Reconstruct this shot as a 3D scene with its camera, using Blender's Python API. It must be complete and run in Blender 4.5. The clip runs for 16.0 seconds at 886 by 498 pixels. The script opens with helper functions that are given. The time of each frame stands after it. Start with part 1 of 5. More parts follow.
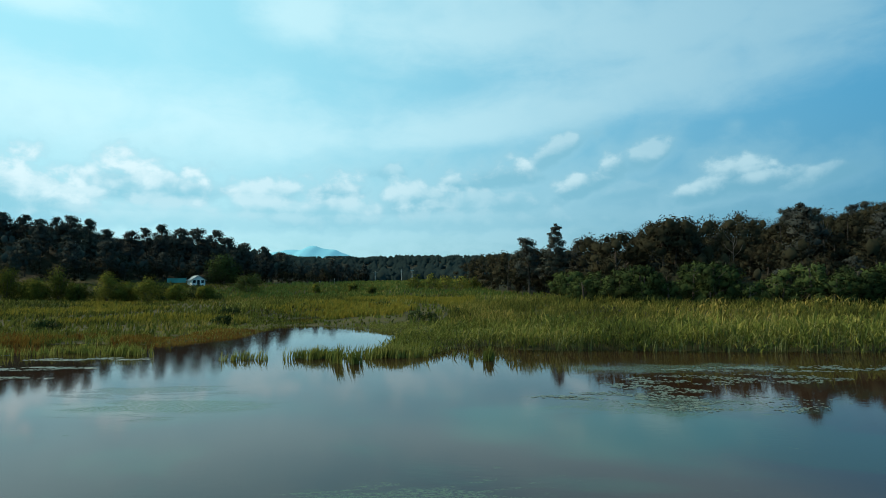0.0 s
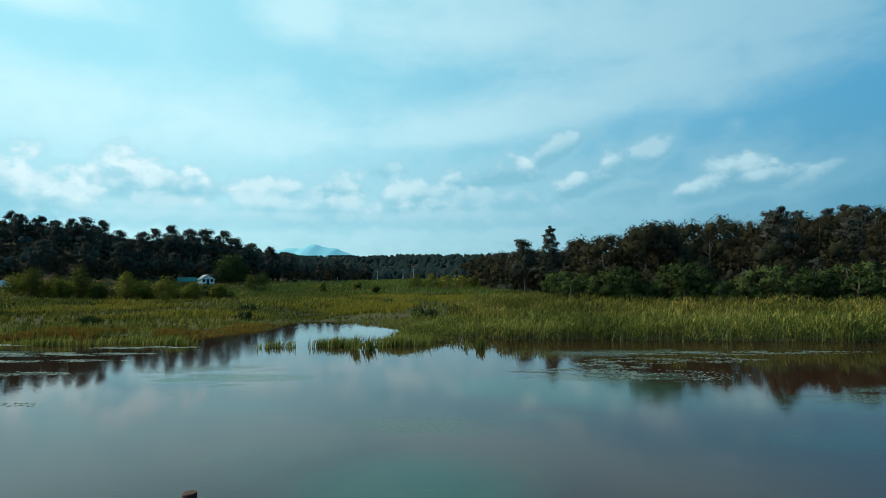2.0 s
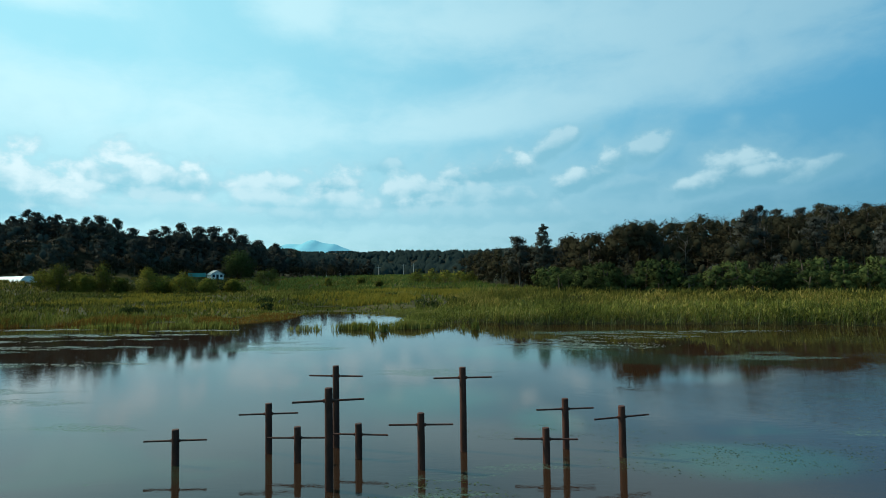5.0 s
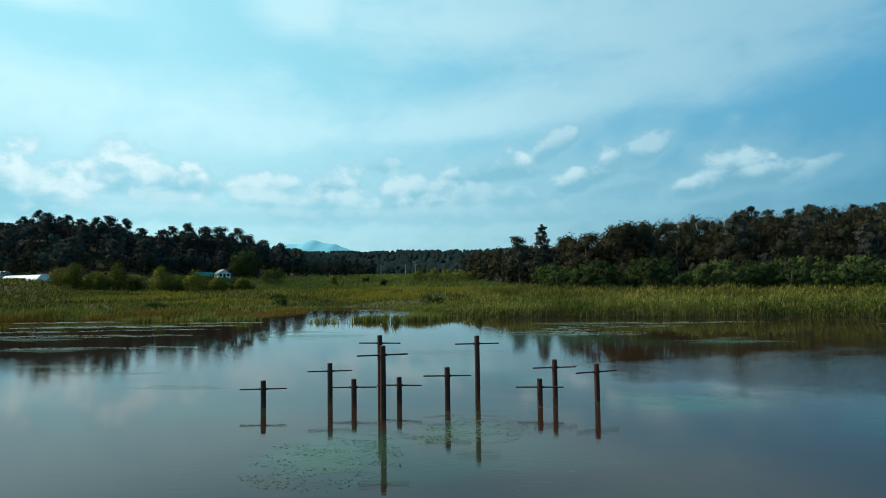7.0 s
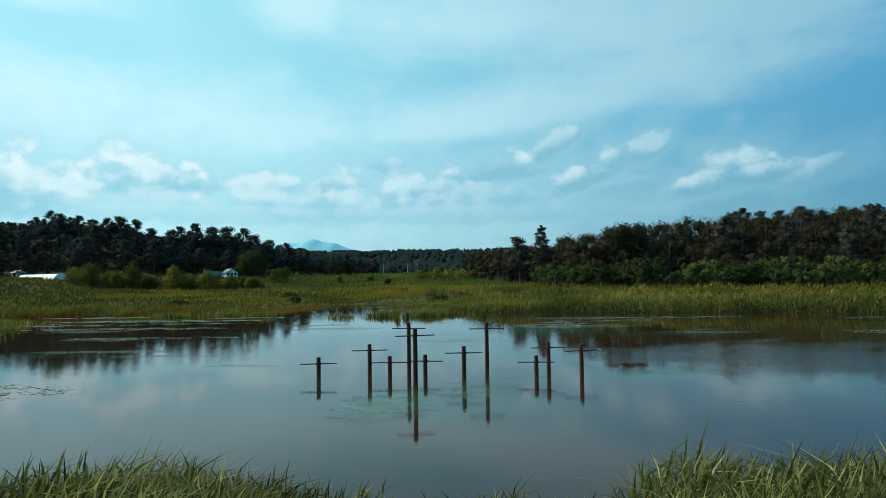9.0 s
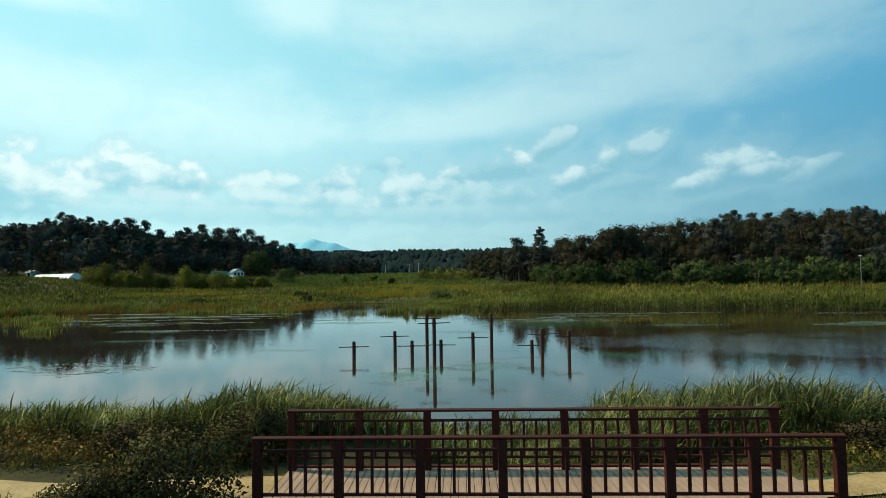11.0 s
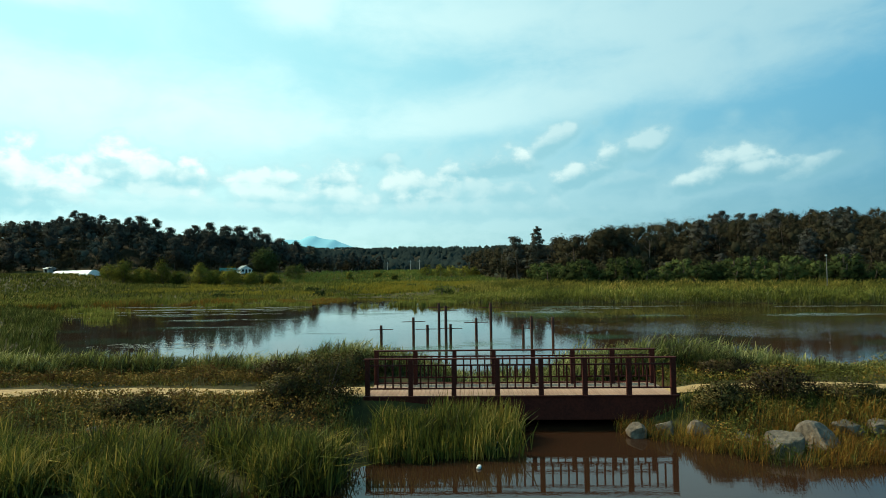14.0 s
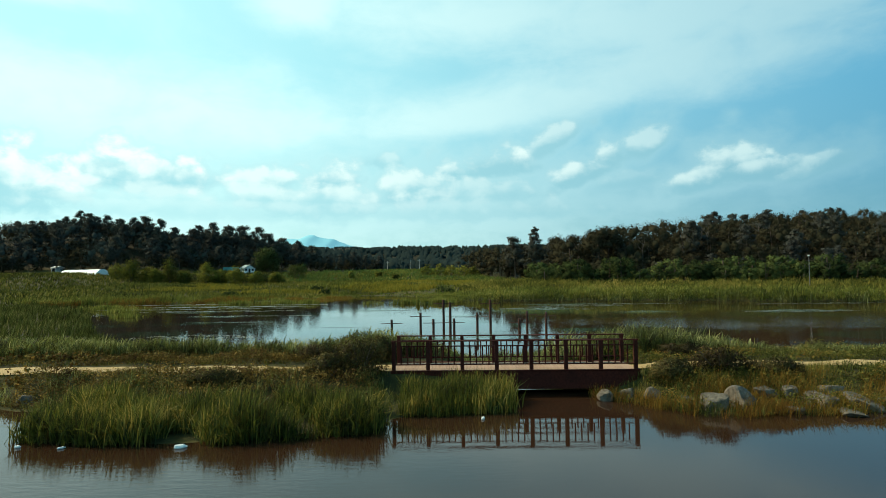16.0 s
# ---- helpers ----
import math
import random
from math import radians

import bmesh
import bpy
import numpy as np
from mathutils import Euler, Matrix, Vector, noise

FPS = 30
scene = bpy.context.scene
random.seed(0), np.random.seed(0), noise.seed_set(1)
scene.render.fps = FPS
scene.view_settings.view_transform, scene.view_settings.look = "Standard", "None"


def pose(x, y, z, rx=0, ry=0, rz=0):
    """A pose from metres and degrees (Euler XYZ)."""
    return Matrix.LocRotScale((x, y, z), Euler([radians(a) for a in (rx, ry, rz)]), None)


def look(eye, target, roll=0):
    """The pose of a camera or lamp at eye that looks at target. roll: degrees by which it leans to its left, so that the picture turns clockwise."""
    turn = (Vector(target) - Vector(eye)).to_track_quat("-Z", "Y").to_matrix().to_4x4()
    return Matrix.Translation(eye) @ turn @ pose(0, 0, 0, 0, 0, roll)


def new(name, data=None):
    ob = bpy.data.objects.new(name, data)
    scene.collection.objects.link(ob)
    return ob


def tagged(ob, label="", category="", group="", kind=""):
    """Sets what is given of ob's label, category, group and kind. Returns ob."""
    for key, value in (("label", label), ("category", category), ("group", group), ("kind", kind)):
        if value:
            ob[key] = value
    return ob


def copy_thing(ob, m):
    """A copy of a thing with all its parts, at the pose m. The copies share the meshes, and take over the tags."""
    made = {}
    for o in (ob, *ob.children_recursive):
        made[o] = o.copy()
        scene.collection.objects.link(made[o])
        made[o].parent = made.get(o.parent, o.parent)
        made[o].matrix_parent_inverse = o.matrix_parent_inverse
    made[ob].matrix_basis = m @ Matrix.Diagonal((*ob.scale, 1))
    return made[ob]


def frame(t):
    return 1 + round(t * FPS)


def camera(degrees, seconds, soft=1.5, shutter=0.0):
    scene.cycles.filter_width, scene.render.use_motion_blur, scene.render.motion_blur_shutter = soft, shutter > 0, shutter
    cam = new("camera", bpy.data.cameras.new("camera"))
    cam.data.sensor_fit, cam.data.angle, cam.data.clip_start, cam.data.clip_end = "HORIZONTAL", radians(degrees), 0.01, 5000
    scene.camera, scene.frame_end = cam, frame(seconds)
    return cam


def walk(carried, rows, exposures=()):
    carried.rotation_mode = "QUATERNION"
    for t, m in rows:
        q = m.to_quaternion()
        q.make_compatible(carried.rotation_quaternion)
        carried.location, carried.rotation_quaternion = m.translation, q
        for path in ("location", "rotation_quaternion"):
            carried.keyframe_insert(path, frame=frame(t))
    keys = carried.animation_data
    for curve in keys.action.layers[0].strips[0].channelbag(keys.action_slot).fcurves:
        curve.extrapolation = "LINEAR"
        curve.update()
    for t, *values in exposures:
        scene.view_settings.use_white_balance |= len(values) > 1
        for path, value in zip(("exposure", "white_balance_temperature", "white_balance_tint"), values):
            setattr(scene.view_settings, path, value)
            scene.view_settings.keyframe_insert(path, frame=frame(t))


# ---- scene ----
cam = camera(74.5, 16.0, soft=0.9)
PATH = [
    (0, (-0.22, -0.12, 5.153), (-0.287, 1.876, 5.272), -0.7),
    (0.5, (-0.121, -2.047, 5.196), (-0.189, -0.052, 5.315), -0.7),
    (1, (-0.053, -3.988, 5.236), (-0.121, -1.993, 5.354), -0.7),
    (1.5, (0.025, -5.982, 5.262), (-0.044, -3.986, 5.378), -0.7),
    (2, (0.133, -7.996, 5.284), (0.064, -6.0, 5.398), -0.7),
    (2.5, (0.264, -9.955, 5.302), (0.195, -7.96, 5.41), -0.7),
    (3, (0.319, -11.777, 5.285), (0.252, -9.781, 5.389), -0.8),
    (3.5, (0.355, -13.326, 5.23), (0.289, -11.33, 5.33), -0.7),
    (4, (0.342, -14.836, 5.211), (0.277, -12.839, 5.31), -0.8),
    (6.5, (-0.148, -21.898, 4.777), (-0.213, -19.902, 4.875), -0.8),
    (7, (-0.335, -23.268, 4.716), (-0.399, -21.272, 4.814), -0.8),
    (7.5, (-0.479, -24.722, 4.704), (-0.545, -22.725, 4.801), -0.8),
    (8, (-0.599, -26.216, 4.703), (-0.666, -24.219, 4.798), -0.8),
    (8.5, (-0.738, -27.678, 4.689), (-0.804, -25.681, 4.784), -0.9),
    (9, (-0.952, -29.132, 4.698), (-1.016, -27.135, 4.793), -0.8),
    (11.4, (-1.53, -36.504, 4.648), (-1.592, -34.508, 4.742), -0.8),
    (11.5, (-1.529, -36.801, 4.646), (-1.592, -34.804, 4.736), -0.7),
    (12, (-1.583, -38.242, 4.653), (-1.645, -36.245, 4.742), -0.7),
    (12.5, (-1.698, -39.675, 4.685), (-1.76, -37.678, 4.774), -0.8),
    (13, (-1.81, -41.137, 4.655), (-1.87, -39.14, 4.742), -0.7),
    (13.3, (-1.872, -41.998, 4.683), (-1.932, -40.001, 4.773), -0.7),
    (13.5, (-1.901, -42.517, 4.69), (-1.961, -40.52, 4.775), -0.7),
    (14, (-1.975, -43.806, 4.68), (-2.035, -41.809, 4.764), -0.7),
    (14.5, (-2.089, -45.095, 4.702), (-2.147, -43.098, 4.785), -0.7),
    (15, (-2.161, -46.254, 4.684), (-2.217, -44.256, 4.766), -0.7),
    (15.5, (-2.24, -47.399, 4.688), (-2.296, -45.401, 4.768), -0.7),
    (16, (-2.303, -48.518, 4.711), (-2.358, -46.52, 4.792), -0.7),
]
walk(cam, [(t, look(eye, target, roll)) for t, eye, target, roll in PATH],
     exposures=[(0, 0.0, 6200, 10), (6.5, 0.0, 6200, 10), (9, 0.0, 6200, 10), (12, 0.22, 6900, 10), (16, 0.32, 7050, 10)])

# ---- world, sun ----
SUN = Vector((-0.73, 0.22, 0.64)).normalized()
sun = new("sun", bpy.data.lights.new("sun", "SUN"))
sun.matrix_world = look(SUN * 200, (0, 0, 0))
sun.data.energy, sun.data.angle, sun.data.color = 4.8, radians(3.0), (1.0, 0.86, 0.60)


class Graph:
    """Short hand for shader nodes."""

    def __init__(self, tree):
        self.tree = tree
        tree.nodes.clear()

    def node(self, kind, **inputs):
        n = self.tree.nodes.new(kind)
        for key, value in inputs.items():
            self.put(n.inputs[key], value)
        return n

    def put(self, socket, value):
        if isinstance(value, bpy.types.NodeSocket):
            self.tree.links.new(value, socket)
        elif isinstance(value, tuple) and socket.type == "RGBA" and len(value) == 3:
            socket.default_value = (*value, 1)
        else:
            socket.default_value = value

    def math(self, op, a, b=0.0, c=0.0, clamp=False):
        n = self.tree.nodes.new("ShaderNodeMath")
        n.operation, n.use_clamp = op, clamp
        for s, v in zip(n.inputs, (a, b, c)):
            self.put(s, v)
        return n.outputs[0]

    def step(self, value, lo, hi, a=0.0, b=1.0):
        n = self.tree.nodes.new("ShaderNodeMapRange")
        n.interpolation_type = "SMOOTHSTEP"
        for s, v in zip(n.inputs, (value, lo, hi, a, b)):
            self.put(s, v)
        return n.outputs[0]

    def mix(self, fac, a, b, blend="MIX"):
        n = self.tree.nodes.new("ShaderNodeMix")
        n.data_type, n.blend_type = "RGBA", blend
        self.put(n.inputs[0], fac)
        self.put(n.inputs[6], a)
        self.put(n.inputs[7], b)
        return n.outputs[2]

    def noise(self, vector, scale, detail=4.0, rough=0.55, distortion=0.0):
        n = self.tree.nodes.new("ShaderNodeTexNoise")
        if vector is not None:
            self.put(n.inputs["Vector"], vector)
        n.inputs["Scale"].default_value = scale
        n.inputs["Detail"].default_value = detail
        n.inputs["Roughness"].default_value = rough
        n.inputs["Distortion"].default_value = distortion
        return n.outputs[0]

    def vec(self, x, y, z):
        n = self.tree.nodes.new("ShaderNodeCombineXYZ")
        for s, v in zip(n.inputs, (x, y, z)):
            self.put(s, v)
        return n.outputs[0]

    def stretch(self, vector, scale, move=(0, 0, 0)):
        n = self.tree.nodes.new("ShaderNodeMapping")
        self.put(n.inputs["Vector"], vector)
        n.inputs["Scale"].default_value = scale
        n.inputs["Location"].default_value = move
        return n.outputs[0]


def make_sky():
    world = bpy.data.worlds.new("sky")
    scene.world = world
    world.use_nodes = True
    g = Graph(world.node_tree)
    way = g.node("ShaderNodeTexCoord").outputs["Generated"]
    xyz = g.node("ShaderNodeSeparateXYZ", Vector=way).outputs
    az = g.math("ARCTAN2", xyz[0], xyz[1])
    el = g.math("ARCSINE", xyz[2])
    up = g.math("MAXIMUM", el, 0.0)
    # clear air: paler towards the sun's side and towards the horizon
    air = g.node("ShaderNodeTexSky")
    air.sky_type, air.sun_disc = "NISHITA", False
    air.sun_elevation, air.sun_rotation = math.asin(SUN.z), math.atan2(SUN.x, SUN.y)
    air.air_density, air.dust_density, air.ozone_density = 1.0, 2.0, 3.0
    clear = g.mix(1.0, air.outputs[0], (0.075, 0.105, 0.10), "MULTIPLY")
    side = g.step(az, -0.62, 0.92)
    tone = g.mix(side, (0.44, 0.92, 1.0), (0.062, 0.35, 0.595))
    tone = g.mix(g.step(up, 0.02, 0.32, 0.75, 0.0), tone, g.mix(side, (0.50, 0.85, 0.89), (0.070, 0.255, 0.375)))
    base = g.mix(0.8, clear, tone)
    # thin high veils
    dome = g.math("ADD", up, 0.16)
    flat = g.vec(g.math("DIVIDE", az, dome), g.math("DIVIDE", 0.35, dome), 0.0)
    veil = g.math("MULTIPLY_ADD", g.noise(g.stretch(flat, (1.0, 2.2, 1.0), (3.1, 0.6, 0)), 1.3, 5.0, 0.52, 0.3), 0.35, g.math("MULTIPLY", g.noise(g.stretch(way, (1.0, 1.0, 1.6), (2, 5, 1)), 4.2, 7.0, 0.56, 0.5), 0.65))
    fluff = g.noise(g.stretch(way, (1.0, 1.0, 2.2)), 9.0, 8.0, 0.62, 0.3)
    fine = g.noise(g.stretch(way, (1.0, 1.0, 1.7), (4, 2, 7)), 24.0, 6.0, 0.6, 0.2)

    billow = g.noise(g.stretch(way, (1, 1, 1.3)), 20.0, 5.0, 0.55, 0.2)
    # round heads of the heaped clouds
    cells = g.node("ShaderNodeTexVoronoi", Vector=g.stretch(way, (1, 1, 1.25)), Scale=34.0)
    cells.feature = "SMOOTH_F1"
    cells.inputs["Smoothness"].default_value = 0.6
    heads = g.math("ADD", g.math("MULTIPLY", g.math("SUBTRACT", cells.outputs["Distance"], 0.52), 0.24), g.math("MULTIPLY_ADD", billow, 0.85, 0.075))

    def blob(a, e, w, h, tilt=0.0, rag=1.0, grain=fluff):
        """Distance from the middle of a cloud in units of its radius, with a ragged edge."""
        da = g.math("SUBTRACT", az, a)
        de = g.math("SUBTRACT", g.math("SUBTRACT", el, e), g.math("MULTIPLY", da, tilt))
        low = g.math("MULTIPLY", g.math("MINIMUM", de, 0.0), 1.7)
        de = g.math("ADD", g.math("MAXIMUM", de, 0.0), low)
        d = g.math("SQRT", g.math("ADD", g.math("POWER", g.math("DIVIDE", da, w), 2.0), g.math("POWER", g.math("DIVIDE", de, h), 2.0)))
        return g.math("ADD", d, g.math("MULTIPLY", g.math("SUBTRACT", grain, 0.5), 2.2 * rag))

    veils = 0.0
    for a, e, w, h, tilt in VEILS:
        veils = g.math("MAXIMUM", veils, g.step(blob(a, e, w, h, tilt, 0.5), 0.25, 1.35, 1.0, 0.0))
    cover = g.math("MULTIPLY", veils, g.step(veil, 0.14, 0.52), clamp=True)
    wisp = g.step(veil, 0.50, 0.78, 0.0, 0.35)
    haze = g.math("MULTIPLY", g.math("MULTIPLY", g.step(up, 0.05, 0.22, 0.45, 0.0), g.step(side, 0.3, 1.0, 1.0, 0.35)), g.step(fluff, 0.30, 0.65))
    white = g.mix(side, (0.65, 0.97, 1.0), (0.275, 0.52, 0.64))
    sky = g.mix(g.math("MAXIMUM", wisp, haze), base, white)
    sky = g.mix(g.math("MULTIPLY", cover, 0.88), sky, white)
    # heaped clouds low over the land: lit tops, bluish feet
    heap, rise, mist = 0.0, 0.0, 0.0
    curl = g.math("MULTIPLY", g.math("SUBTRACT", fine, 0.5), 0.85)
    for a, middle, w, h, tilt, body in HEAPS:
        e = middle - 0.32 * h
        edge = g.math("ADD", blob(a, e, w * 1.32, h * 1.10, tilt, 0.85, heads), curl)
        rel = g.math("DIVIDE", g.math("SUBTRACT", g.math("SUBTRACT", el, e), g.math("MULTIPLY", g.math("SUBTRACT", az, a), tilt)), h)
        mist = g.math("MAXIMUM", mist, g.step(edge, 0.5, 2.1, 0.7 * body, 0.0))
        m = g.math("MULTIPLY", g.step(edge, 0.50, 1.12, body, 0.0), g.step(rel, -1.0, -0.2, 0.45, 1.0))
        heap = g.math("MAXIMUM", heap, m)
        lift = g.math("MULTIPLY", m, g.step(g.math("ADD", rel, g.math("MULTIPLY", g.math("SUBTRACT", 0.5, heads), 2.0)), -0.15, 0.75))
        rise = g.math("MAXIMUM", rise, lift)
    foot = g.mix(side, (0.31, 0.66, 0.76), (0.135, 0.37, 0.50))
    crest = g.mix(side, (0.78, 0.97, 0.98), (0.50, 0.73, 0.78))
    sky = g.mix(mist, sky, g.mix(0.40, white, foot))
    sky = g.mix(g.math("MULTIPLY", heap, g.step(az, -0.1, 0.4, 0.95, 0.80)), sky, g.mix(rise, foot, crest))
    # below the horizon the land's own dull tone
    sky = g.mix(g.step(el, -0.06, -0.01, 1.0, 0.0), sky, (0.05, 0.06, 0.04))
    back = g.node("ShaderNodeBackground", Color=sky, Strength=SKY)
    out = g.node("ShaderNodeOutputWorld")
    world.node_tree.links.new(back.outputs[0], out.inputs[0])


SKY = 0.98
# azimuth, elevation, half width, half height, tilt of each cloud, in radians (heaped clouds: and how dense)
VEILS = [(-0.66, 0.40, 0.13, 0.045, 0), (-0.27, 0.43, 0.10, 0.08, 0), (0.05, 0.43, 0.34, 0.13, 0), (0.33, 0.39, 0.34, 0.12, 0.0),
         (0.52, 0.37, 0.22, 0.09, 0.2), (-0.50, 0.24, 0.45, 0.09, 0), (0.10, 0.27, 0.40, 0.06, 0.1), (0.36, 0.31, 0.32, 0.09, 0.05)]
HEAPS = [(-0.665, 0.143, 0.082, 0.068, 0, 1), (-0.51, 0.164, 0.112, 0.052, 0, 1), (-0.591, 0.136, 0.034, 0.026, 0, 0.8), (-0.509, 0.118, 0.16, 0.036, 0, 0.5),
         (-0.317, 0.155, 0.060, 0.036, 0, 0.85), (-0.220, 0.160, 0.052, 0.040, 0.1, 0.95), (-0.257, 0.130, 0.150, 0.044, 0, 0.7), (-0.075, 0.150, 0.075, 0.048, 0.1, 0.85),
         (-0.014, 0.174, 0.030, 0.028, 0.1, 0.85), (-0.126, 0.194, 0.030, 0.022, 0, 0.6), (0.064, 0.186, 0.066, 0.034, 0.1, 0.9), (0.102, 0.194, 0.026, 0.026, 0, 1), (0.151, 0.216, 0.050, 0.030, 0.5, 0.75),
         (0.040, 0.140, 0.10, 0.032, 0, 0.6), (0.206, 0.168, 0.052, 0.034, 0.35, 0.95), (0.245, 0.186, 0.042, 0.030, 0.4, 0.9), (0.302, 0.205, 0.034, 0.030, 0.3, 0.75), (0.285, 0.150, 0.050, 0.018, 0.1, 0.4),
         (0.436, 0.166, 0.050, 0.042, 0.1, 0.95), (0.387, 0.146, 0.050, 0.032, 0.3, 0.95), (0.492, 0.154, 0.060, 0.026, 0.05, 0.85), (0.557, 0.156, 0.042, 0.026, 0.3, 0.65),
         (-0.388, 0.108, 0.283, 0.025, 0, 0.4), (0.003, 0.109, 0.224, 0.025, 0, 0.4)]
make_sky()


# ---- materials ----
def material(name):
    m = bpy.data.materials.new(name)
    m.use_nodes = True
    g = Graph(m.node_tree)
    return m, g


def finish(g, shader):
    out = g.node("ShaderNodeOutputMaterial")
    g.tree.links.new(shader, out.inputs[0])


def place(g):
    return g.node("ShaderNodeTexCoord").outputs["Object"]


def bump(g, height, strength, distance):
    n = g.node("ShaderNodeBump", Height=height, Strength=strength, Distance=distance)
    return n.outputs[0]


def solid(name, dark, light, scale, rough=0.8, relief=0.3, depth=0.02, stretch=(1, 1, 1), metal=0.0, spread=0.0, specular=0.3):
    """A surface with grain and blotches between two tones; spread: how far single pieces differ."""
    m, g = material(name)
    p = g.stretch(place(g), stretch)
    grain, blot = g.noise(p, scale, 6.0, 0.65), g.noise(p, scale * 0.13, 3.0)
    fac = g.math("ADD", g.math("MULTIPLY", grain, 0.65), g.math("MULTIPLY", blot, 0.5))
    fac = g.step(fac, 0.35, 0.80)
    if spread:
        own = g.node("ShaderNodeObjectInfo").outputs["Random"]
        fac = g.math("ADD", fac, g.math("MULTIPLY", g.math("SUBTRACT", own, 0.5), spread), clamp=True)
    colour = g.mix(fac, dark, light)
    s = g.node("ShaderNodeBsdfPrincipled")
    g.put(s.inputs["Base Color"], colour)
    g.put(s.inputs["Roughness"], g.step(blot, 0.3, 0.7, rough - 0.1, min(1.0, rough + 0.1)))
    s.inputs["Metallic"].default_value = metal
    s.inputs["Specular IOR Level"].default_value = specular
    if relief:
        g.put(s.inputs["Normal"], bump(g, grain, relief, depth))
    finish(g, s.outputs[0])
    return m


def leafy(name, tones, patch=0.05, clear=0.25, own=0.0, gloss=0.0, fleck=0.62):
    """Leaves or blades: tones from old to fresh, one by one and in patches; some light passes through."""
    m, g = material(name)
    geo = g.node("ShaderNodeNewGeometry")
    wide = g.noise(geo.outputs["Position"], patch, 3.0, 0.6)
    fac = g.math("ADD", g.math("MULTIPLY_ADD", geo.outputs["Random Per Island"], fleck, 0.31 - 0.5 * fleck), g.math("MULTIPLY", g.step(wide, 0.32, 0.68), 0.42))
    if own:
        fac = g.math("ADD", fac, g.math("MULTIPLY", g.math("SUBTRACT", g.node("ShaderNodeObjectInfo").outputs["Random"], 0.5), own))
    ramp = g.node("ShaderNodeValToRGB", Fac=fac)
    e = ramp.color_ramp.elements
    while len(e) < len(tones):
        e.new(0.5)
    for i, tone in enumerate(tones):
        e[i].position, e[i].color = i / (len(tones) - 1), (*tone, 1)
    d = g.node("ShaderNodeBsdfDiffuse", Color=ramp.outputs[0])
    t = g.node("ShaderNodeBsdfTranslucent", Color=ramp.outputs[0])
    s = g.node("ShaderNodeMixShader", Fac=clear)
    g.tree.links.new(d.outputs[0], s.inputs[1])
    g.tree.links.new(t.outputs[0], s.inputs[2])
    if gloss:
        gl = g.node("ShaderNodeBsdfGlossy", Color=(1, 1, 1), Roughness=0.5)
        s2 = g.node("ShaderNodeMixShader", Fac=gloss)
        g.tree.links.new(s.outputs[0], s2.inputs[1])
        g.tree.links.new(gl.outputs[0], s2.inputs[2])
        s = s2
    finish(g, s.outputs[0])
    return m


# drifts of algae below the surface, and rafts of scum on it: middle and half widths
BLOOMS = [(6.8, 20.5, 6.5, 4.2), (1.4, 22.2, 3.0, 4.0), (-13.4, 25, 6, 2.0), (-1.4, 7.0, 4.0, 4.2), (-3.6, -7, 2.6, 2.6), (7.8, -1.2, 3.2, 1.8), (3.1, 3.3, 1.6, 2.0)]
RAFTS = [(-13, 25, 5.2, 2.2), (-15.6, 28.6, 4.5, 1.6), (-4, -8, 1.6, 1.7), (-0.4, -4.8, 1.7, 1.7), (14.5, 1.5, 2.4, 0.6), (-19.1, 6.8, 3.4, 0.8), (-13.3, 2.5, 2.2, 0.6), (-1.2, 14, 3.6, 1.5),
         (-29.4, 17.4, 4, 1.5), (-40, 38.4, 8, 1.5), (-37, 24.5, 5, 1.1), (-26.4, 27, 3.2, 0.8), (18.4, 18.3, 4.2, 1.6), (-24, 9.1, 6, 0.9), (34.5, 17.6, 5.2, 2.8), (19, 20.4, 2.3, 0.9), (12.3, 35.3, 6.5, 1.8), (8.0, 25.0, 5.0, 2.8)]

# where a breeze ruffles the pond
BREEZE = [(12.3, 36.0, 9.0, 4.0), (18.0, 5.0, 11.0, 9.0), (34.0, 7.0, 18.0, 13.0), (-9.0, -35.0, 8.5, 3.2)]


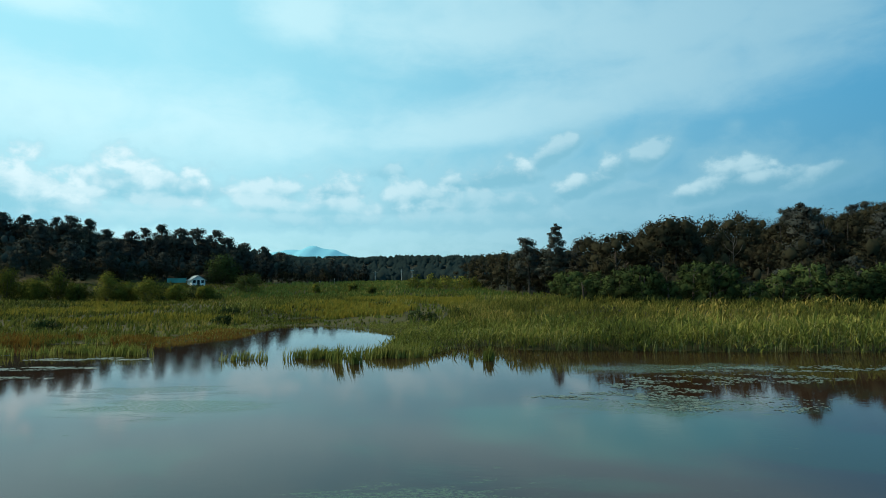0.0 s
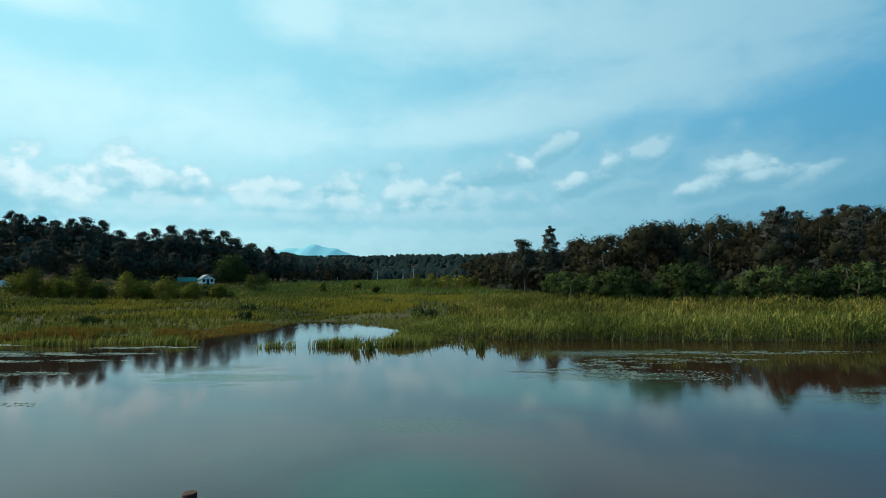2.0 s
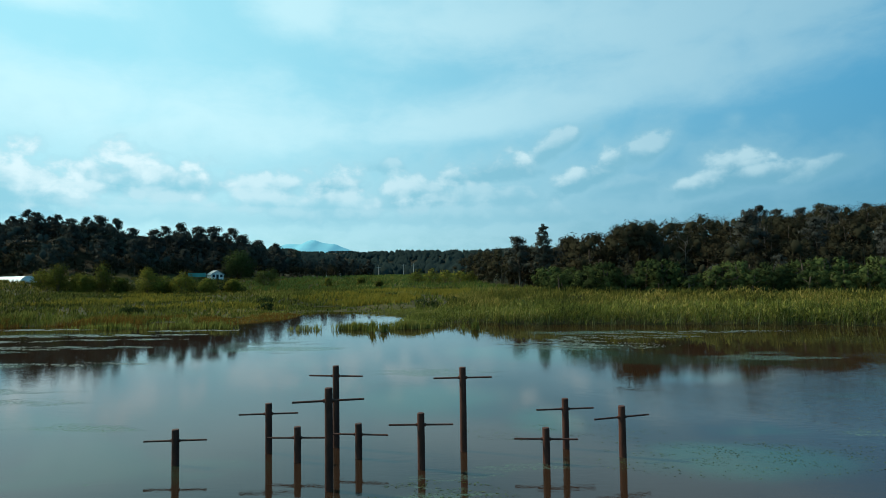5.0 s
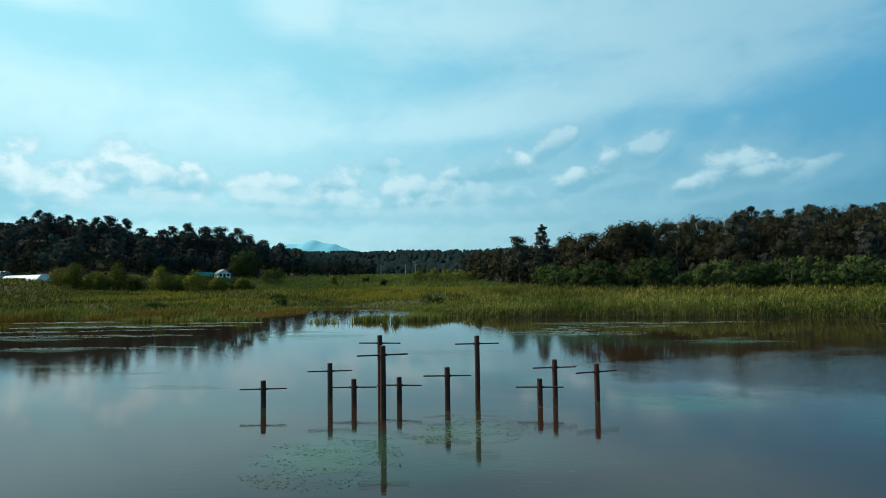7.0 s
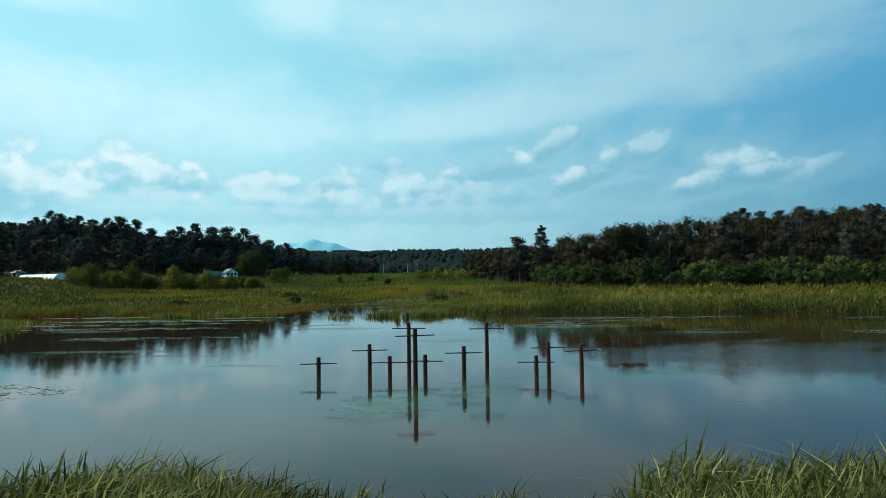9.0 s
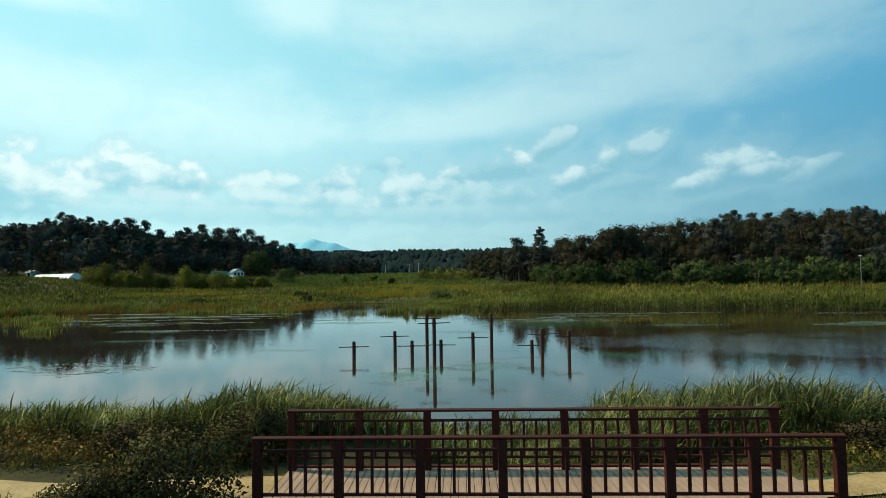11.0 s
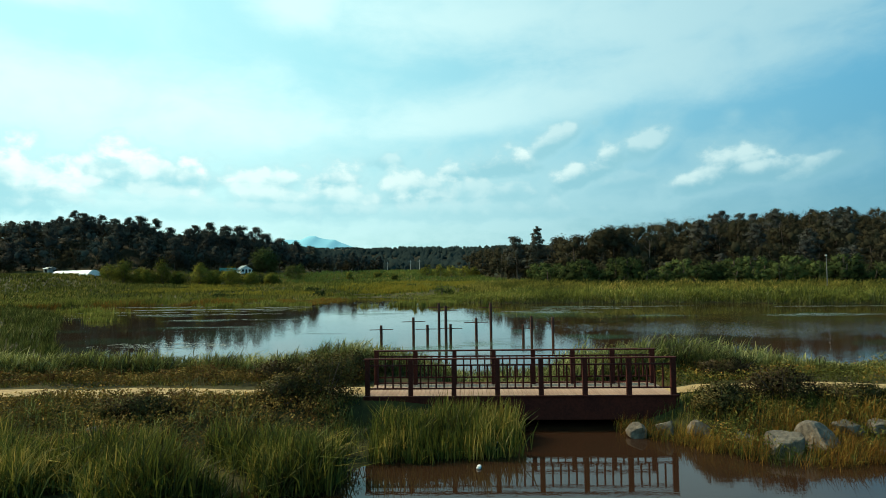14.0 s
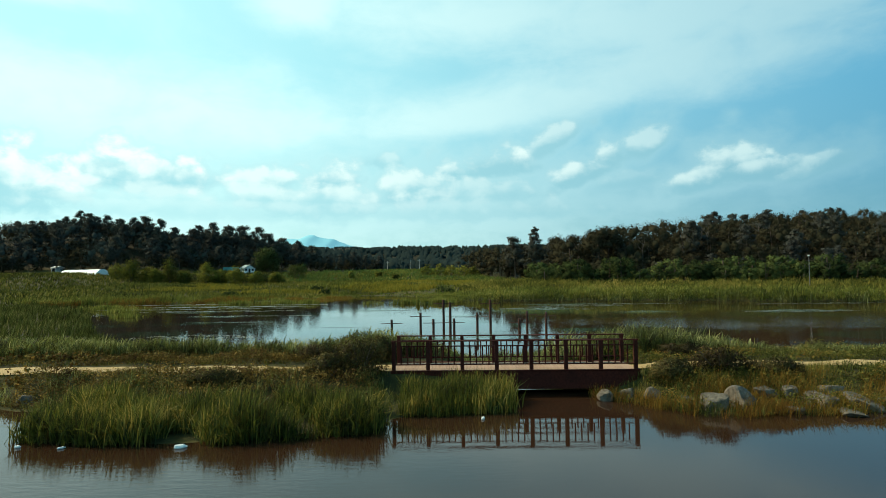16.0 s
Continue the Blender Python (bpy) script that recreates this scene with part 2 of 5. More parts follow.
def make_water():
    m, g = material("muddy_water")
    p = place(g)
    xy = g.stretch(p, (1, 1, 0))
    east, north = g.node("ShaderNodeSeparateXYZ", Vector=p).outputs[:2]

    def away(x, y, rx, ry):
        return g.math("SQRT", g.math("ADD", g.math("POWER", g.math("DIVIDE", g.math("SUBTRACT", east, x), rx), 2.0), g.math("POWER", g.math("DIVIDE", g.math("SUBTRACT", north, y), ry), 2.0)))

    # drifts of green film and cloudy silt
    drift = g.noise(g.stretch(xy, (0.8, 1.25, 1), (1.7, 4.0, 0)), 0.12, 6.0, 0.58, 0.6)
    green = g.math("MULTIPLY", g.step(drift, 0.52, 0.62), g.step(north, -18.0, -10.0))
    silt = g.noise(xy, 0.03, 3.0)
    cloudy = g.math("MULTIPLY", g.step(silt, 0.30, 0.65, 0.4, 1.0), g.math("MULTIPLY", g.step(north, -26.0, -12.0, 0.0, 1.0), g.step(north, 14.0, 30.0, 1.0, 0.15)))
    body = g.mix(cloudy, (0.022, 0.0110, 0.0062), g.mix(g.step(east, -14.0, 14.0), (0.020, 0.0130, 0.0085), (0.029, 0.0135, 0.0070)))
    body = g.mix(g.math("MULTIPLY", green, g.step(north, 20.0, 32.0, 0.55, 0.15)), body, (0.020, 0.040, 0.024))
    bloom = 0.0
    for spot in BLOOMS:
        d = g.math("ADD", away(*spot), g.math("MULTIPLY", g.math("SUBTRACT", drift, 0.5), 2.4))
        bloom = g.math("MAXIMUM", bloom, g.step(d, 0.3, 1.15, 1.0, 0.0))
    body = g.mix(g.math("MULTIPLY", bloom, 0.9), body, (0.026, 0.055, 0.036))
    scum = g.noise(g.stretch(xy, (0.45, 1.7, 1), (9, 3, 0)), 0.55, 8.0, 0.66, 0.6)
    film = g.step(g.noise(g.stretch(xy, (0.5, 1.6, 1), (9, 3, 0)), 0.16, 8.0, 0.68, 0.8), 0.62, 0.69, 0.0, 0.6)
    film = g.math("MULTIPLY", film, g.step(north, -8.0, 12.0, 1.0, 0.25))
    for spot in RAFTS:
        d = g.math("ADD", away(*spot), g.math("MULTIPLY", g.math("SUBTRACT", scum, 0.5), 3.6))
        film = g.math("MAXIMUM", film, g.step(d, 0.55, 0.95, 1.0, 0.0))
    film = g.math("MULTIPLY", film, g.step(g.noise(g.stretch(xy, (1, 1.4, 1)), 7.0, 5.0, 0.75), 0.44, 0.58, 0.0, 1.0))
    flecks = g.math("MULTIPLY", g.step(g.noise(g.stretch(xy, (0.5, 1.5, 1), (3, 8, 0)), 2.6, 6.0, 0.72), 0.63, 0.68, 0.0, 0.8), g.step(drift, 0.44, 0.56))
    film = g.math("MAXIMUM", film, flecks)
    film = g.math("MULTIPLY", film, g.step(north, -24.0, -18.0))
    body = g.mix(g.math("MULTIPLY", film, 0.75), body, (0.062, 0.096, 0.068))
    wind = 0.0
    for spot in BREEZE:
        wind = g.math("MAXIMUM", wind, g.step(g.math("ADD", away(*spot), g.math("MULTIPLY", g.math("SUBTRACT", drift, 0.5), 2.0)), 0.3, 1.1, 1.0, 0.0))
    ripple = g.math("ADD", g.noise(g.stretch(xy, (0.6, 2.0, 1)), 3.0, 3.0, 0.5), g.math("MULTIPLY", g.noise(g.stretch(xy, (0.6, 1.6, 1)), 13.0, 2.0), 0.30))
    calm = g.math("MULTIPLY", g.step(g.noise(xy, 0.06, 2.0), 0.35, 0.7, 0.35, 1.0), g.step(north, -26.0, -14.0, 0.6, 0.9))
    calm = g.math("MULTIPLY_ADD", wind, g.step(north, -30.0, -20.0, 2.0, 4.0), calm)
    s = g.node("ShaderNodeBsdfPrincipled")
    g.put(s.inputs["Base Color"], body)
    g.put(s.inputs["Roughness"], g.math("ADD", g.math("MULTIPLY_ADD", bloom, 0.04, g.step(north, -26.0, -18.0, 0.004, 0.010)), g.math("MULTIPLY", film, 0.22)))
    s.inputs["IOR"].default_value = 1.33
    g.put(s.inputs["Specular IOR Level"], g.math("MULTIPLY_ADD", film, -0.30, 0.50))
    g.put(s.inputs["Normal"], bump(g, g.math("MULTIPLY", ripple, calm), 0.055, 0.05))
    mat = g.node("ShaderNodeBsdfDiffuse", Color=(0.075, 0.135, 0.108))
    mixed = g.node("ShaderNodeMixShader", Fac=g.math("MULTIPLY", film, 0.42))
    g.tree.links.new(s.outputs[0], mixed.inputs[1])
    g.tree.links.new(mat.outputs[0], mixed.inputs[2])
    finish(g, mixed.outputs[0])
    return m


def make_ground():
    m, g = material("marsh_soil")
    p = place(g)
    n, w = g.noise(p, 1.3, 6.0, 0.7), g.noise(p, 0.05, 4.0, 0.6)
    c = g.mix(g.step(n, 0.3, 0.7), (0.020, 0.019, 0.008), (0.045, 0.043, 0.015))
    c = g.mix(g.step(w, 0.42, 0.62, 0.0, 0.7), c, (0.065, 0.056, 0.016))
    # darker soil in the woods: far ground, high ground and the right-hand slope
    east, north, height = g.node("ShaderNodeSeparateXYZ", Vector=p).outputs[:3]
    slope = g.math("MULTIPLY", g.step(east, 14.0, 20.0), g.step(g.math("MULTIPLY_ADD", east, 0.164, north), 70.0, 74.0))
    wood_floor = g.math("MAXIMUM", g.math("MAXIMUM", g.step(north, 235.0, 270.0), g.step(height, 7.0, 9.0)), slope)
    c = g.mix(g.math("MULTIPLY", wood_floor, 0.9), c, (0.018, 0.017, 0.010))
    s = g.node("ShaderNodeBsdfPrincipled", Roughness=0.95)
    g.put(s.inputs["Base Color"], c)
    s.inputs["Specular IOR Level"].default_value = 0.1
    g.put(s.inputs["Normal"], bump(g, n, 0.6, 0.15))
    finish(g, s.outputs[0])
    return m


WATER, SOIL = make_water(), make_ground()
SAND = solid("sandy_gravel", (0.21, 0.135, 0.055), (0.39, 0.28, 0.13), 14, 0.95, 0.4, 0.01)
ROCK = solid("grey_rock", (0.026, 0.022, 0.017), (0.165, 0.143, 0.113), 5.5, 0.9, 0.8, 0.05)
RUST = solid("rusty_steel", (0.027, 0.009, 0.006), (0.085, 0.028, 0.017), 9, 0.75, 0.25, 0.004, (1, 1, 0.3), spread=0.3)
STAIN = solid("red_stained_timber", (0.026, 0.0054, 0.0042), (0.068, 0.0155, 0.011), 16, 0.85, 0.2, 0.003, (1, 1, 1), spread=0.3, specular=0.12)
PLANK = solid("weathered_deck_boards", (0.17, 0.105, 0.072), (0.37, 0.255, 0.185), 12, 0.75, 0.25, 0.003, (1.0, 0.12, 1.0), spread=0.25, specular=0.2)
BARK = solid("bark", (0.030, 0.024, 0.018), (0.11, 0.085, 0.065), 5, 0.95, 0.8, 0.05, (1, 1, 0.25))
PALE_BARK = solid("pale_bark", (0.045, 0.038, 0.033), (0.125, 0.108, 0.092), 5, 0.9, 0.5, 0.03, (1, 1, 0.25))
WHITEWASH = solid("white_render", (0.62, 0.63, 0.62), (0.82, 0.82, 0.80), 2, 0.85, 0.1)
SHEET = solid("white_plastic_sheet", (0.66, 0.68, 0.68), (0.86, 0.87, 0.87), 0.8, 0.35, 0.1, 0.02, specular=0.5)
ROOFING = solid("blue_grey_roofing", (0.09, 0.16, 0.19), (0.18, 0.26, 0.29), 2, 0.6, 0.2)
CONCRETE = solid("concrete", (0.28, 0.27, 0.25), (0.48, 0.47, 0.45), 3, 0.9, 0.3)
STEEL = solid("dull_steel", (0.07, 0.075, 0.08), (0.14, 0.145, 0.15), 6, 0.6, 0.1)
DARK = solid("dark_glass", (0.01, 0.012, 0.014), (0.03, 0.034, 0.038), 2, 0.15, 0.0, specular=0.5)
LITTER = solid("white_foam", (0.60, 0.60, 0.58), (0.85, 0.85, 0.83), 8, 0.7, 0.2)
TEAL = solid("teal_netting", (0.05, 0.20, 0.19), (0.10, 0.32, 0.30), 3, 0.8, 0.2)
# the blue of the air before the mountains is put into their base colour
FAR_BLUE = solid("hazy_far_hill", (0.19, 0.45, 0.56), (0.205, 0.475, 0.585), 0.002, 1.0, 0.0, specular=0.0)
REED = leafy("reed_blades", [(0.024, 0.019, 0.007), (0.052, 0.060, 0.015), (0.122, 0.142, 0.034), (0.34, 0.33, 0.13)], 0.5, 0.42, gloss=0.014, fleck=0.75)
CATTAIL = leafy("cattail_blades", [(0.022, 0.018, 0.006), (0.038, 0.048, 0.011), (0.088, 0.100, 0.016), (0.32, 0.24, 0.060)], 0.4, 0.38, gloss=0.008, fleck=0.7)
MEADOW = leafy("meadow_blades", [(0.026, 0.028, 0.010), (0.068, 0.082, 0.019), (0.146, 0.157, 0.031), (0.32, 0.27, 0.078)], 0.06, 0.3)
SEDGE = leafy("rusty_sedge_blades", [(0.065, 0.030, 0.010), (0.130, 0.062, 0.016), (0.165, 0.105, 0.021), (0.25, 0.150, 0.034)], 0.2, 0.3)
WEED = leafy("weed_leaves", [(0.042, 0.022, 0.011), (0.098, 0.056, 0.018), (0.118, 0.090, 0.023), (0.28, 0.175, 0.046)], 0.7, 0.2, gloss=0.004, fleck=0.7)
FRESH = leafy("fresh_weed_leaves", [(0.030, 0.026, 0.010), (0.070, 0.076, 0.019), (0.112, 0.116, 0.025), (0.29, 0.150, 0.036)], 0.6, 0.25, gloss=0.004, fleck=0.7)
BRIAR = leafy("briar_leaves", [(0.016, 0.012, 0.008), (0.038, 0.026, 0.012), (0.046, 0.050, 0.017), (0.125, 0.092, 0.032)], 0.9, 0.15, 0.3, gloss=0.004)
# needle green with some of the woods' bluish distance haze mixed into it
NEEDLE = leafy("haze_tinted_needles", [(0.029, 0.032, 0.031), (0.037, 0.041, 0.038), (0.045, 0.050, 0.044), (0.058, 0.064, 0.051)], 0.04, 0.06, 0.5, fleck=0.35)
# air haze over the far ridge is painted in as a blue cast
HAZED_NEEDLE = leafy("haze_blue_far_needles", [(0.014, 0.023, 0.024), (0.017, 0.027, 0.027), (0.020, 0.031, 0.030), (0.024, 0.035, 0.032)], 0.02, 0.06)
BROAD = leafy("broad_leaves", [(0.019, 0.017, 0.012), (0.024, 0.023, 0.014), (0.030, 0.029, 0.018), (0.040, 0.037, 0.023)], 0.04, 0.10, 0.8, fleck=0.35)
THICKET = leafy("thicket_leaves", [(0.016, 0.024, 0.011), (0.027, 0.039, 0.015), (0.042, 0.060, 0.021), (0.068, 0.090, 0.030)], 0.1, 0.12, 0.7, fleck=0.4)
BUSH = leafy("bush_leaves", [(0.020, 0.028, 0.012), (0.037, 0.049, 0.017), (0.058, 0.075, 0.022), (0.090, 0.108, 0.032)], 0.15, 0.18, 0.7, fleck=0.4)
FIELD = leafy("field_blades", [(0.040, 0.066, 0.018), (0.062, 0.100, 0.026), (0.086, 0.132, 0.034), (0.130, 0.165, 0.050)], 0.3, 0.3)
WILLOW = leafy("willow_leaves", [(0.040, 0.046, 0.012), (0.074, 0.080, 0.017), (0.118, 0.122, 0.023), (0.19, 0.18, 0.034)], 0.2, 0.25, 0.6)
PAD = solid("lily_pads", (0.042, 0.056, 0.028), (0.125, 0.145, 0.090), 2.0, 0.38, 0.0, specular=0.6)
DUCKWEED = leafy("duckweed", [(0.022, 0.032, 0.012), (0.036, 0.055, 0.018), (0.055, 0.082, 0.026), (0.10, 0.13, 0.05)], 0.6, 0.1)
YELLOW = leafy("yellow_grass_blades", [(0.09, 0.09, 0.018), (0.15, 0.135, 0.022), (0.22, 0.18, 0.028), (0.28, 0.22, 0.04)], 0.1, 0.3)
GOLDEN = leafy("golden_reed_blades", [(0.034, 0.030, 0.011), (0.075, 0.080, 0.019), (0.150, 0.142, 0.030), (0.36, 0.26, 0.070)], 0.12, 0.3)
OLIVE = leafy("olive_meadow_blades", [(0.028, 0.026, 0.010), (0.063, 0.069, 0.017), (0.120, 0.126, 0.026), (0.26, 0.20, 0.058)], 0.05, 0.3)
MARSH = leafy("dark_reed_blades", [(0.016, 0.015, 0.006), (0.032, 0.040, 0.011), (0.068, 0.082, 0.021), (0.19, 0.18, 0.065)], 0.25, 0.3)
YOUNG = leafy("young_reed_blades", [(0.060, 0.075, 0.018), (0.10, 0.12, 0.026), (0.16, 0.17, 0.040), (0.26, 0.25, 0.075)], 0.3, 0.45)


# ---- building blocks ----
def part(name, bm, mat, parent, label="", smooth=False):
    me = bpy.data.meshes.new(name)
    bm.to_mesh(me)
    bm.free()
    me.materials.append(mat)
    if smooth:
        me.shade_smooth()
    ob = new(name, me)
    ob.parent = parent
    if label:
        ob["label"] = label
    return ob


def box(bm, x0, x1, y0, y1, z0, z1, bevel=0.0):
    made = bmesh.ops.create_cube(bm, size=1.0, matrix=Matrix.Translation(((x0 + x1) / 2, (y0 + y1) / 2, (z0 + z1) / 2)) @ Matrix.Diagonal((x1 - x0, y1 - y0, z1 - z0, 1)))
    if bevel:
        edges = {e for v in made["verts"] for e in v.link_edges}
        bmesh.ops.bevel(bm, geom=list(edges), offset=bevel, segments=1, affect="EDGES")
    return bm


def tube(bm, spine, sides=7):
    """A tapered tube along points (x, y, z, radius)."""
    rings = []
    for i, (x, y, z, r) in enumerate(spine):
        a, b = spine[max(0, i - 1)], spine[min(len(spine) - 1, i + 1)]
        way = Vector((b[0] - a[0], b[1] - a[1], b[2] - a[2])).normalized()
        u = way.orthogonal().normalized()
        v = way.cross(u)
        rings.append([bm.verts.new(Vector((x, y, z)) + (u * math.cos(k * math.tau / sides) + v * math.sin(k * math.tau / sides)) * r) for k in range(sides)])
    for a, b in zip(rings, rings[1:]):
        for k in range(sides):
            bm.faces.new((a[k], a[(k + 1) % sides], b[(k + 1) % sides], b[k]))
    bm.faces.new(rings[0][::-1])
    bm.faces.new(rings[-1])
    return bm


def quad_mesh(name, verts, faces, mat, smooth=False, normals=None):
    me = bpy.data.meshes.new(name)
    verts, faces = np.asarray(verts, np.float32), np.asarray(faces, np.int32)
    me.vertices.add(len(verts))
    me.vertices.foreach_set("co", verts.ravel())
    me.loops.add(faces.size)
    me.loops.foreach_set("vertex_index", faces.ravel())
    me.polygons.add(len(faces))
    me.polygons.foreach_set("loop_start", np.arange(0, faces.size, faces.shape[1], dtype=np.int32))
    me.update(calc_edges=True)
    me.materials.append(mat)
    if smooth or normals is not None:
        me.shade_smooth()
    if normals is not None:
        me.normals_split_custom_set_from_vertices(normals)
    return me


rng = np.random.default_rng(7)

# ---- the lie of the land ----
SHORE_NEAR = [(-20, -18.2), (-12, -18.3), (-5, -18.2), (0, -18.0), (6, -18.0), (14, -18.6), (22, -19), (32, -17.5), (45, -14), (60, -6), (72, 8), (76, 20)]
SHORE_FAR = [(66, 28), (50, 33.3), (41, 36.3), (35, 40), (24, 42.6), (15, 43.2), (9.5, 44.3), (4, 45), (2.5, 48), (-1.5, 46.5), (-2.5, 43.6), (-5.2, 43.6), (-6, 47), (-5, 52)]
SHORE_INLET = [(-6.5, 58), (-9.6, 65), (-13.5, 69.5), (-17.6, 72.5), (-23.2, 73.5), (-23.6, 66), (-23.7, 58)]
POOL = [(-20.5, 79), (-22, 84), (-21.5, 90), (-24.5, 91), (-27.5, 88), (-25.5, 83), (-25, 79)]
SHORE_LEFT = [(-25.5, 52), (-30, 51.5), (-36, 53), (-45, 51), (-55, 48.5), (-63, 45), (-68, 40), (-61, 34), (-50, 24), (-42, 12), (-35, 1.5), (-27, -9)]
POND = SHORE_NEAR + SHORE_FAR + SHORE_INLET + SHORE_LEFT
CHANNEL = [(-0.7, -26.3), (-0.6, -28.2), (-2.8, -28.9), (-4.3, -29.3), (-5.0, -30.6), (-7.6, -31.8), (-10.6, -32.0), (-14.6, -31.6), (-17.3, -28.6), (-20, -27.8), (-35, -28.5),
           (-80, -32), (-80, -95), (80, -95), (80, -32), (40, -30.5), (20, -30), (11.2, -29.3), (8.3, -29.2), (5.7, -29.6), (4.1, -28.4), (2.7, -26.6), (2.7, -17), (-0.8, -17)]
WOOD_EDGE = [(2, 320), (3, 210), (8, 168), (24, 146), (21, 118), (15.5, 90), (16.5, 83), (22, 78), (32, 73), (44, 68), (62, 63), (85, 56), (150, 45), (320, 20), (320, 320)]
WOOD_LEFT = [(-40, 420), (-46, 270), (-58, 228), (-84, 222), (-106, 214), (-116, 176), (-150, 166), (-260, 150), (-420, 170), (-420, 420)]


def signed(poly, x, y):
    """Distance to a closed outline, negative inside."""
    x, y = np.asarray(x, float), np.asarray(y, float)
    best, inside = np.full(x.shape, 1e9), np.zeros(x.shape, bool)
    for (ax, ay), (bx, by) in zip(poly, poly[1:] + poly[:1]):
        ux, uy = bx - ax, by - ay
        s = np.clip(((x - ax) * ux + (y - ay) * uy) / (ux * ux + uy * uy), 0, 1)
        best = np.minimum(best, np.hypot(x - ax - s * ux, y - ay - s * uy))
        if ay != by:
            inside ^= ((ay > y) != (by > y)) & (x < ux * (y - ay) / uy + ax)
    return np.where(inside, -best, best)


def smooth(v, lo, hi):
    v = np.clip((v - lo) / (hi - lo), 0, 1)
    return v * v * (3 - 2 * v)


def wobble(x, y, size):
    """A cheap smooth unevenness between -1 and 1."""
    a, b = x / size, y / size
    return (np.sin(a * 1.7 + 1.3 * np.sin(b * 1.1)) + np.sin(b * 2.3 + 1.7 * np.sin(a * 0.9 + 2)) + np.sin((a + b) * 1.31 + 4)) / 3


def shore(x, y):
    return np.minimum(np.minimum(signed(POND, x, y), signed(POOL, x, y)), signed(CHANNEL, x, y)) + 0.35 * wobble(x, y, 1.7) + 0.5 * wobble(x, y, 5.0) * (y > 30)


def land(x, y):
    x, y = np.asarray(x, float), np.asarray(y, float)
    s = shore(x, y)
    wet = np.clip(s * 0.3, -0.9, 0)
    flat = 0.10 * smooth(s, 0, 1.5) + 0.25 * smooth(s, 1, 9)
    near = smooth(x, -5.8, -4.8) * smooth(-x, -3.2, -2.4)
    dyke = 0.88 * smooth(s, 0.0, 3.0) * smooth(-y, 15.5, 20) * smooth(y, -29.2, -26.0) * (1 - near * (1 - smooth(y, -26.5, -25.7)))
    up = 1.2 * smooth(y, 60, 130) + 4.6 * smooth(y, 130, 250) + 12 * smooth(y, 250, 700)
    left = 3.2 * smooth(-x, 96, 125) * smooth(y, 60, 125) + 0.8 * smooth(-x, 66, 100) * smooth(y, -40, 20)
    wood = -signed(WOOD_EDGE, x, y)
    right = 13.5 * smooth(wood, 0, 85) + 1.25 * smooth(wood, -24, 0) * smooth(-y, -115, -85) * smooth(s, 0, 10)
    west = 14 * smooth(-signed(WOOD_LEFT, x, y), 0, 50) * smooth(-x, 62, 165)
    ridge = 13 * smooth(y, 430, 620)
    rough = 0.05 * wobble(x, y, 0.9) * smooth(s, 0.5, 2) + 0.6 * wobble(x, y, 40) * smooth(y, 150, 300)
    return wet + np.maximum(flat, dyke) + (up + left) * smooth(s, 0, 12) + right + west + ridge + rough


# bearing (x over y) and slope of the tree tops seen from over the bridge
CREST = [(-0.79, 0.110), (-0.707, 0.118), (-0.658, 0.102), (-0.61, 0.106), (-0.571, 0.083), (-0.513, 0.077), (-0.474, 0.093), (-0.406, 0.087), (-0.358, 0.075), (-0.328, 0.064),
         (-0.28, 0.050), (-0.212, 0.044), (-0.115, 0.049), (-0.018, 0.052), (0.05, 0.058), (0.089, 0.064), (0.134, 0.091), (0.176, 0.072), (0.215, 0.081), (0.263, 0.104), (0.312, 0.089),
         (0.38, 0.112), (0.429, 0.109), (0.497, 0.112), (0.584, 0.118), (0.73, 0.115), (1.2, 0.110)]


def crest(x, y):
    """How high the woods stand at a place."""
    d = np.asarray(y, float) + 23.3
    b = (np.asarray(x, float) + 0.34) / d
    return 4.7 + d * np.interp(b, [c[0] for c in CREST], [c[1] for c in CREST])


def spaced(lo, hi, fine_lo, fine_hi, step, grow=1.16):
    inner = list(np.arange(fine_lo, fine_hi + step / 2, step))
    d, v = step, fine_hi
    while v < hi:
        d *= grow
        v += d
        inner.append(v)
    d, v = step, fine_lo
    while v > lo:
        d *= grow
        v -= d
        inner.insert(0, v)
    return np.array(inner)


